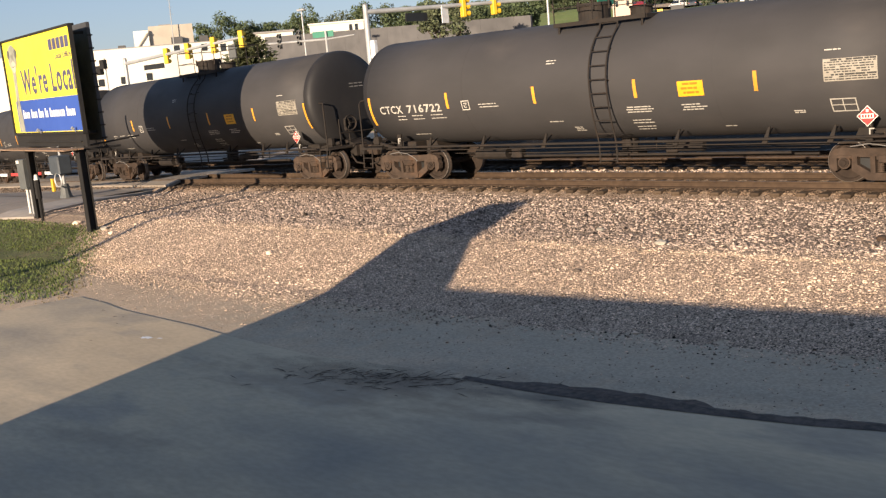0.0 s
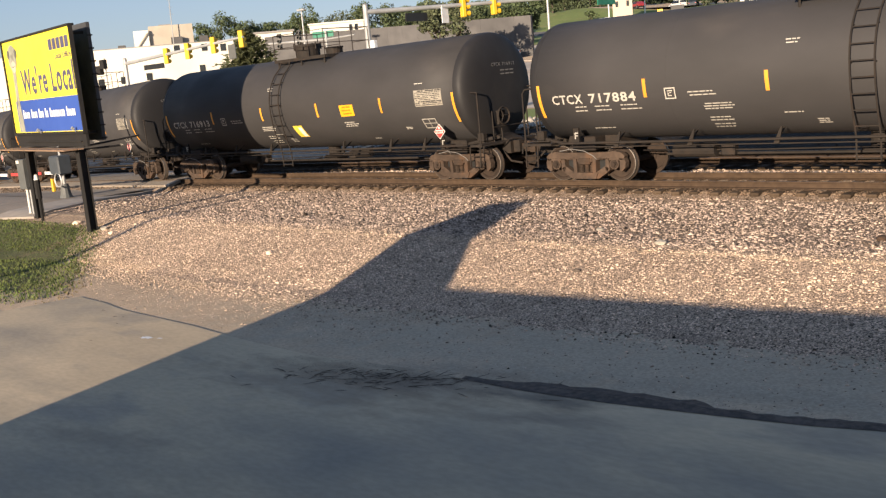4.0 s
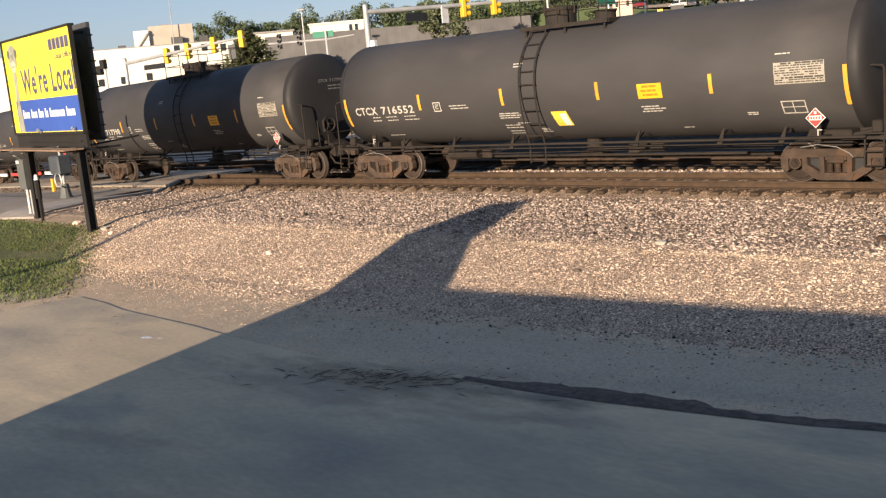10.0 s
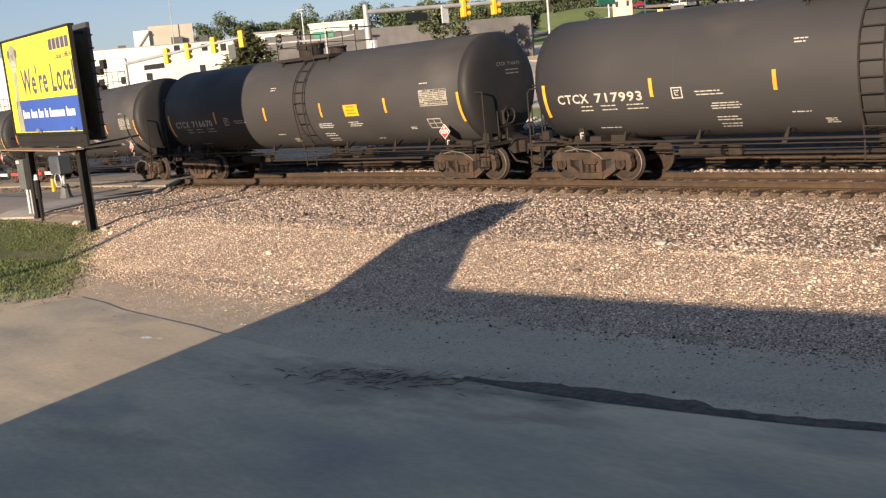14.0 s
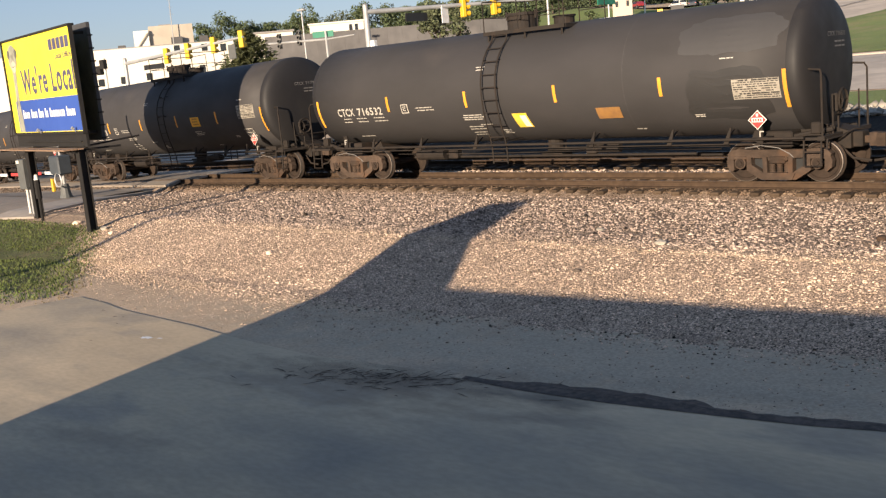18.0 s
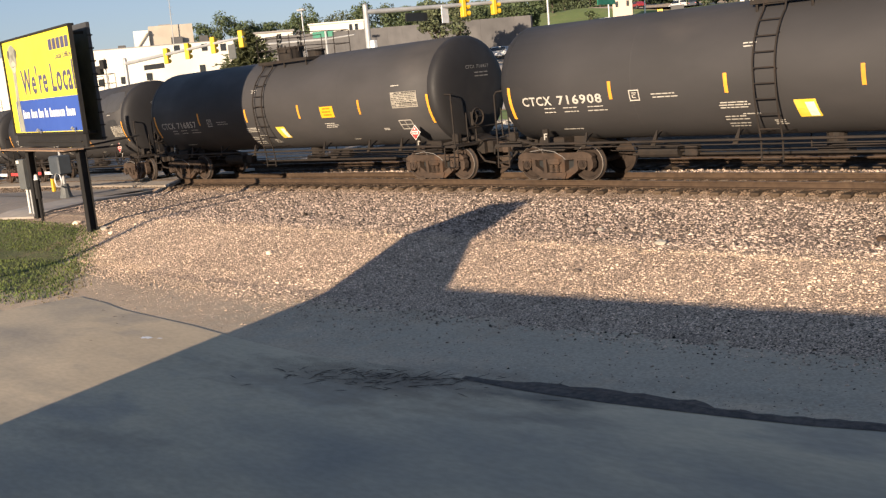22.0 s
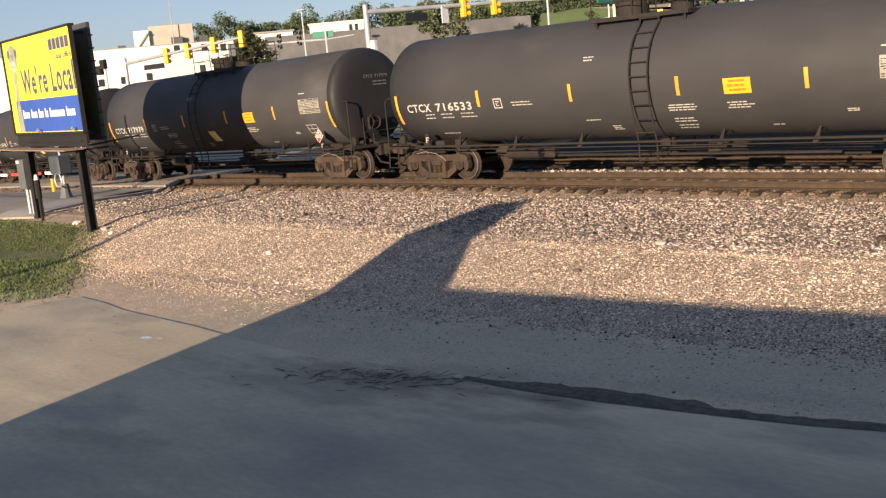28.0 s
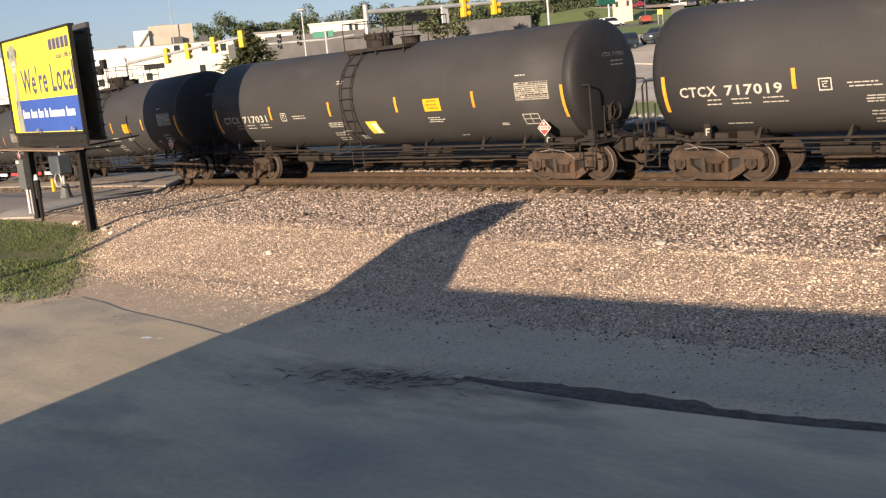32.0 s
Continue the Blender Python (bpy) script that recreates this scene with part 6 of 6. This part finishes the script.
build_sign("monument_sign", -39.1, 86.6, 1.2, 1.9, 0.2, 20, "bbwhite", "white monument sign on the lawn", mk2="signalblack")
build_sign("monument_sign", -76.1, 135.0, 1.9, 2.2, 0.6, 25, "wallgrey", "grey panel sign on the hillside lawn")
b = thing("feather_banner", "blue and white feather banner on a thin pole", "banner", at=pose(-36.7, 71.0, terrain(0, 71)))
bm = bmesh.new()
tube(bm, (0, 0, 0), (0, 0, 4.7), 0.03, 6)
part("pole", bm, M["signalblack"], b)
bm = bmesh.new()
for i in range(8):
    box(bm, 0.28 + 0.05 * math.sin(i * 0.8), 0.03 * math.sin(i), 2.55 + i * 0.26, 0.52, 0.02, 0.27, mi=1 if i == 5 else 0)
part("flag", bm, [M["bbblue"], M["bbwhite"]], b)
for x, y in ((-47.6, 98.3), (-48.4, 102.9)):
    bm = bmesh.new()
    tube(bm, (0, 0, -0.1), (0, 0, 1.5), 0.09, 8)
    tagged(part("bollard", bm, M["signalyellow"], at=pose(x, y, terrain(x, y))), "yellow bollard by the street", "bollard", "street bollards")
build_pole(-47.4, 94.5, 3.1, 0.09, "bbwhite", "white sign post at the lawn corner")
s = thing("warning_sign", "yellow diamond warning sign beside the utility pole", "sign", at=pose(-76.7, 104.3, terrain(-76.7, 104.3), 0, 0, 20))
bm = bmesh.new()
box(bm, 0, 0, 0, 0.95, 0.03, 0.95, pose(0, 0, 0, 0, 45, 0))
part("sign_panel", bm, M["signalyellow"], s, at=pose(0, 0, 0.75))
bm = bmesh.new()
tube(bm, (0, 0.05, -0.2), (0, 0.05, 1.3), 0.035, 6)
part("post", bm, M["galv"], s)
build_sign("post_sign", -84.2, 143.9, 0.9, 0.8, 1.6, 20, "signalyellow", "small yellow sign on a post")
s = thing("signal_mast", "dark railway crossing signal boxes on a pole", "railway signal", at=pose(-52.0, 29.3, terrain(0, 29.3)))
bm = bmesh.new()
tube(bm, (0, 0, -0.1), (0, 0, 5.9), 0.05, 8)
part("pole", bm, M["galv"], s)
for dx, dz in ((0.0, 5.55), (-0.45, 5.25)):
    bm = bmesh.new()
    box(bm, dx, -0.1, dz, 0.42, 0.25, 0.5, bevel=0.02)
    part("signal_box", bm, M["bbframe"], s)

# ---- vehicles waiting in the street and parked on the hill ----
GLASS = mat("car_glass", (0.02, 0.024, 0.028), None, 0.06)
TYRE = mat("tyre_rubber", (0.02, 0.02, 0.02), None, 0.85)
RIM = mat("alloy_rim", (0.45, 0.45, 0.45), None, 0.35, metal=0.8)
LAMP_W = mat("clear_lamp", (0.75, 0.75, 0.72), None, 0.15)
LAMP_R = mat("tail_lamp", (0.45, 0.02, 0.02), None, 0.2)
SHAPES = {
    "car": [(-2.25, 0.45), (-2.3, 0.75), (-2.15, 0.95), (-1.55, 1.0), (-0.95, 1.42), (0.35, 1.45), (1.15, 1.0), (2.0, 0.88), (2.28, 0.65), (2.25, 0.4)],
    "suv": [(-2.3, 0.5), (-2.35, 0.9), (-2.25, 1.1), (-2.05, 1.72), (-1.6, 1.78), (0.4, 1.76), (1.1, 1.15), (2.15, 1.02), (2.35, 0.75), (2.3, 0.45)],
    "van": [(-2.45, 0.45), (-2.5, 0.9), (-2.4, 1.1), (-2.2, 1.68), (-1.7, 1.75), (0.6, 1.72), (1.5, 1.1), (2.3, 0.92), (2.5, 0.65), (2.45, 0.4)],
    "pickup": [(-2.8, 0.6), (-2.85, 1.12), (-0.75, 1.12), (-0.7, 1.75), (-0.4, 1.82), (0.6, 1.8), (1.3, 1.2), (2.55, 1.1), (2.75, 0.8), (2.7, 0.5)],
}
GLASS_ZONE = {"car": (-1.35, 0.95, 1.02, 1.38), "suv": (-2.0, 0.95, 1.15, 1.66), "van": (-2.1, 1.3, 1.12, 1.62), "pickup": (-0.6, 1.15, 1.2, 1.72)}
CAR_MESH = {}


def build_vehicle(kind, x, y, yaw, col, label, category, wheel_r=0.33):
    v = thing({"car": "car", "suv": "suv", "van": "minivan", "pickup": "pickup_truck"}[kind], label, category, at=pose(x, y, terrain(x, y) + 0.03, 0, 0, yaw))
    out = SHAPES[kind]
    bm = bmesh.new()
    prism(bm, out, -0.9, 0.9)
    for q in bm.verts:
        if q.co.z > 1.2:
            q.co.y *= 0.80
        elif abs(q.co.x) > 2.1:
            q.co.y *= 0.90
    bmesh.ops.bevel(bm, geom=bm.edges[:], offset=0.05, segments=2, affect="EDGES")
    body = part("body", bm, paint("paint_" + label.split()[0], col), v, smooth=False)
    g0, g1, gz0, gz1 = GLASS_ZONE[kind]
    for s in (-1, 1):
        bm = bmesh.new()
        w = 0.915
        a = [bm.verts.new(p) for p in ((g0 + 0.05, s * w, gz0), (g1, s * w, gz0), (g1 - (gz1 - gz0) * 1.1, s * 0.80, gz1), (g0 + 0.2, s * 0.80, gz1))]
        bm.faces.new(a)
        b2 = [bm.verts.new(q.co - Vector((0, s * 0.05, 0))) for q in a]
        bm.faces.new(b2[::-1])
        for i in range(4):
            bm.faces.new((a[i], a[(i + 1) % 4], b2[(i + 1) % 4], b2[i]))
        part("side_window", bm, GLASS, body)
    for nm, i0, i1 in (("windscreen", -4, -5), ("rear_window", 2 if kind != "pickup" else 2, 3)):
        p, q = Vector((out[i0][0], 0, out[i0][1])), Vector((out[i1][0], 0, out[i1][1]))
        d = q - p
        nn = Vector((d.z, 0, -d.x)).normalized() * (1 if nm == "windscreen" else -1)
        if nn.x * (1 if nm == "windscreen" else -1) < 0:
            nn = -nn
        bm = bmesh.new()
        p2, q2 = p + d * 0.12 + nn * 0.012, q - d * 0.12 + nn * 0.012
        vs = [bm.verts.new((p2.x, -0.74, p2.z)), bm.verts.new((p2.x, 0.74, p2.z)), bm.verts.new((q2.x, 0.62, q2.z)), bm.verts.new((q2.x, -0.62, q2.z))]
        bm.faces.new(vs)
        part(nm, bm, GLASS, body)
    xf, xr = (1.45, -1.4) if kind != "pickup" else (1.75, -1.75)
    for wx in (xf, xr):
        for s in (-1, 1):
            bm = bmesh.new()
            lathe(bm, [(-0.11, wheel_r * 0.65), (-0.11, wheel_r * 0.95), (-0.08, wheel_r), (0.08, wheel_r), (0.11, wheel_r * 0.95), (0.11, wheel_r * 0.65)], 18, "y")
            wh = part("wheel", bm, TYRE, v, at=pose(wx, s * 0.80, wheel_r))
            bm = bmesh.new()
            tube(bm, (0, s * 0.09, 0), (0, s * 0.118, 0), wheel_r * 0.62, 14)
            part("rim", bm, RIM, wh)
    for s in (-1, 1):
        bm = bmesh.new()
        box(bm, out[-2][0] - 0.06, s * 0.62, out[-2][1] + 0.08, 0.10, 0.34, 0.14, bevel=0.02)
        part("headlight", bm, LAMP_W, v)
        bm = bmesh.new()
        box(bm, out[1][0] + 0.05, s * 0.66, out[1][1] + 0.0, 0.08, 0.26, 0.18, bevel=0.02)
        part("tail_light", bm, LAMP_R, v)
    bm = bmesh.new()
    box(bm, 0, 0, 0.42, 4.2, 1.6, 0.25)
    part("underbody", bm, TYRE, v)
    return v


build_vehicle("car", -35.8, 67.6, 178, (0.30, 0.31, 0.32), "silver hatchback waiting in the street", "car")
build_vehicle("car", -36.70, 71.5, 180, (0.035, 0.035, 0.06), "dark blue car waiting in the street", "car")
build_vehicle("pickup", -65.0, 95.0, 185, (0.75, 0.74, 0.72), "white pickup truck waiting in the street", "pickup truck")
build_vehicle("suv", -99.3, 153.0, 70, (0.76, 0.75, 0.73), "white suv on the hillside lane", "car")
build_vehicle("car", -92.0, 152.2, 130, (0.42, 0.08, 0.05), "red car on the hillside lane", "car")
for kind, x, y, col, label in (("suv", -60.3, 94.5, (0.035, 0.04, 0.048), "dark suv first in the queue"), ("suv", -59.3, 100.6, (0.06, 0.065, 0.075), "charcoal suv waiting in the queue"), ("suv", -58.6, 106.4, (0.5, 0.51, 0.52), "silver suv waiting in the queue"), ("pickup", -58.6, 113.0, (0.52, 0.52, 0.52), "silver pickup truck waiting in the queue"), ("car", -59.4, 119.6, (0.05, 0.07, 0.11), "dark blue car waiting in the queue"), ("suv", -58.4, 125.2, (0.03, 0.03, 0.034), "black suv waiting in the queue"), ("car", -59.6, 131.0, (0.5, 0.5, 0.5), "silver sedan waiting in the queue"), ("car", -58.8, 136.5, (0.04, 0.045, 0.05), "black sedan waiting in the queue"), ("car", -61.3, 147.0, (0.74, 0.73, 0.72), "white sedan on the side road")):
    build_vehicle(kind, x, y, -93, col, label, "pickup truck" if kind == "pickup" else "car")
build_vehicle("suv", -108.9, 193.3, 150, (0.76, 0.75, 0.73), "white suv parked on the hill", "car")
build_vehicle("suv", -106.0, 194.9, 110, (0.05, 0.06, 0.075), "dark suv parked on the hill", "car")
build_vehicle("car", -116.0, 189.1, 150, (0.3, 0.03, 0.04), "red car parked on the hill", "car")
build_vehicle("car", -70.3, 86.0, 192, (0.72, 0.72, 0.70), "white sedan below the grey wall", "car")
build_vehicle("car", -64.0, 72.5, 192, (0.45, 0.04, 0.05), "red hatchback waiting in the street", "car")
# ---- what moves: the train, one car after another, and its wheels ----
TRAVEL = ((0, 22.31), (0.5, 25.83), (1, 29.65), (1.5, 33.73), (2, 37.23), (2.5, 40.34), (3, 44.67), (3.5, 48.6), (5.5, 63.3), (6, 67.23), (6.5, 70.19), (7, 74.24), (7.5, 78.0), (8, 80.97), (8.5, 85.09), (9, 88.87), (9.5, 91.76), (10, 95.78), (10.5, 98.82), (11, 103.15), (11.5, 106.03), (12, 110.0), (12.5, 113.7), (13, 116.62), (13.5, 120.38), (14, 124.41), (14.5, 127.4), (16.5, 141.29), (17, 144.89), (17.5, 148.56), (18, 151.37), (18.5, 155.56), (19, 159.23), (19.5, 161.92), (20, 165.65), (20.5, 169.26), (21, 172.32), (21.5, 176.28), (22, 179.85), (22.5, 182.6), (23, 186.31), (23.5, 190.12), (24, 192.86), (24.5, 197.08), (25, 199.72), (25.5, 203.5), (27.5, 217.0), (28, 220.27), (29, 226.83), (30, 234.29), (31, 240.83), (32, 247.65))


def motions():
    ts = [t for t, u in TRAVEL]
    us = [u for t, u in TRAVEL]
    for k, car in CARS.items():
        walk(car, [(t, car_pose(CAR_LENGTH * k + 7.70 - u)) for t, u in TRAVEL])
    # every wheel pair rolls alike: one set of turns for the leading and one for the trailing axles
    keyed = {}
    for car in CARS.values():
        for w in car.children_recursive:
            if not w.name.startswith("wheelset"):
                continue
            lead = w.matrix_basis.translation.x < 0
            if lead not in keyed:
                x = -0.89 if lead else 0.89
                rows = []
                for i in range(0, 481):
                    t = i * 32.0 / 480
                    turn = -(np.interp(t, ts, us) - us[0]) / 0.457
                    rows.append((t, pose(x, 0, 0.457, 0, math.degrees(turn), 0)))
                walk(w, rows)
                keyed[lead] = w
            else:
                src = keyed[lead].animation_data
                w.rotation_mode = "QUATERNION"
                data = w.animation_data_create()
                data.action = src.action
                data.action_slot = src.action_slot


motions()
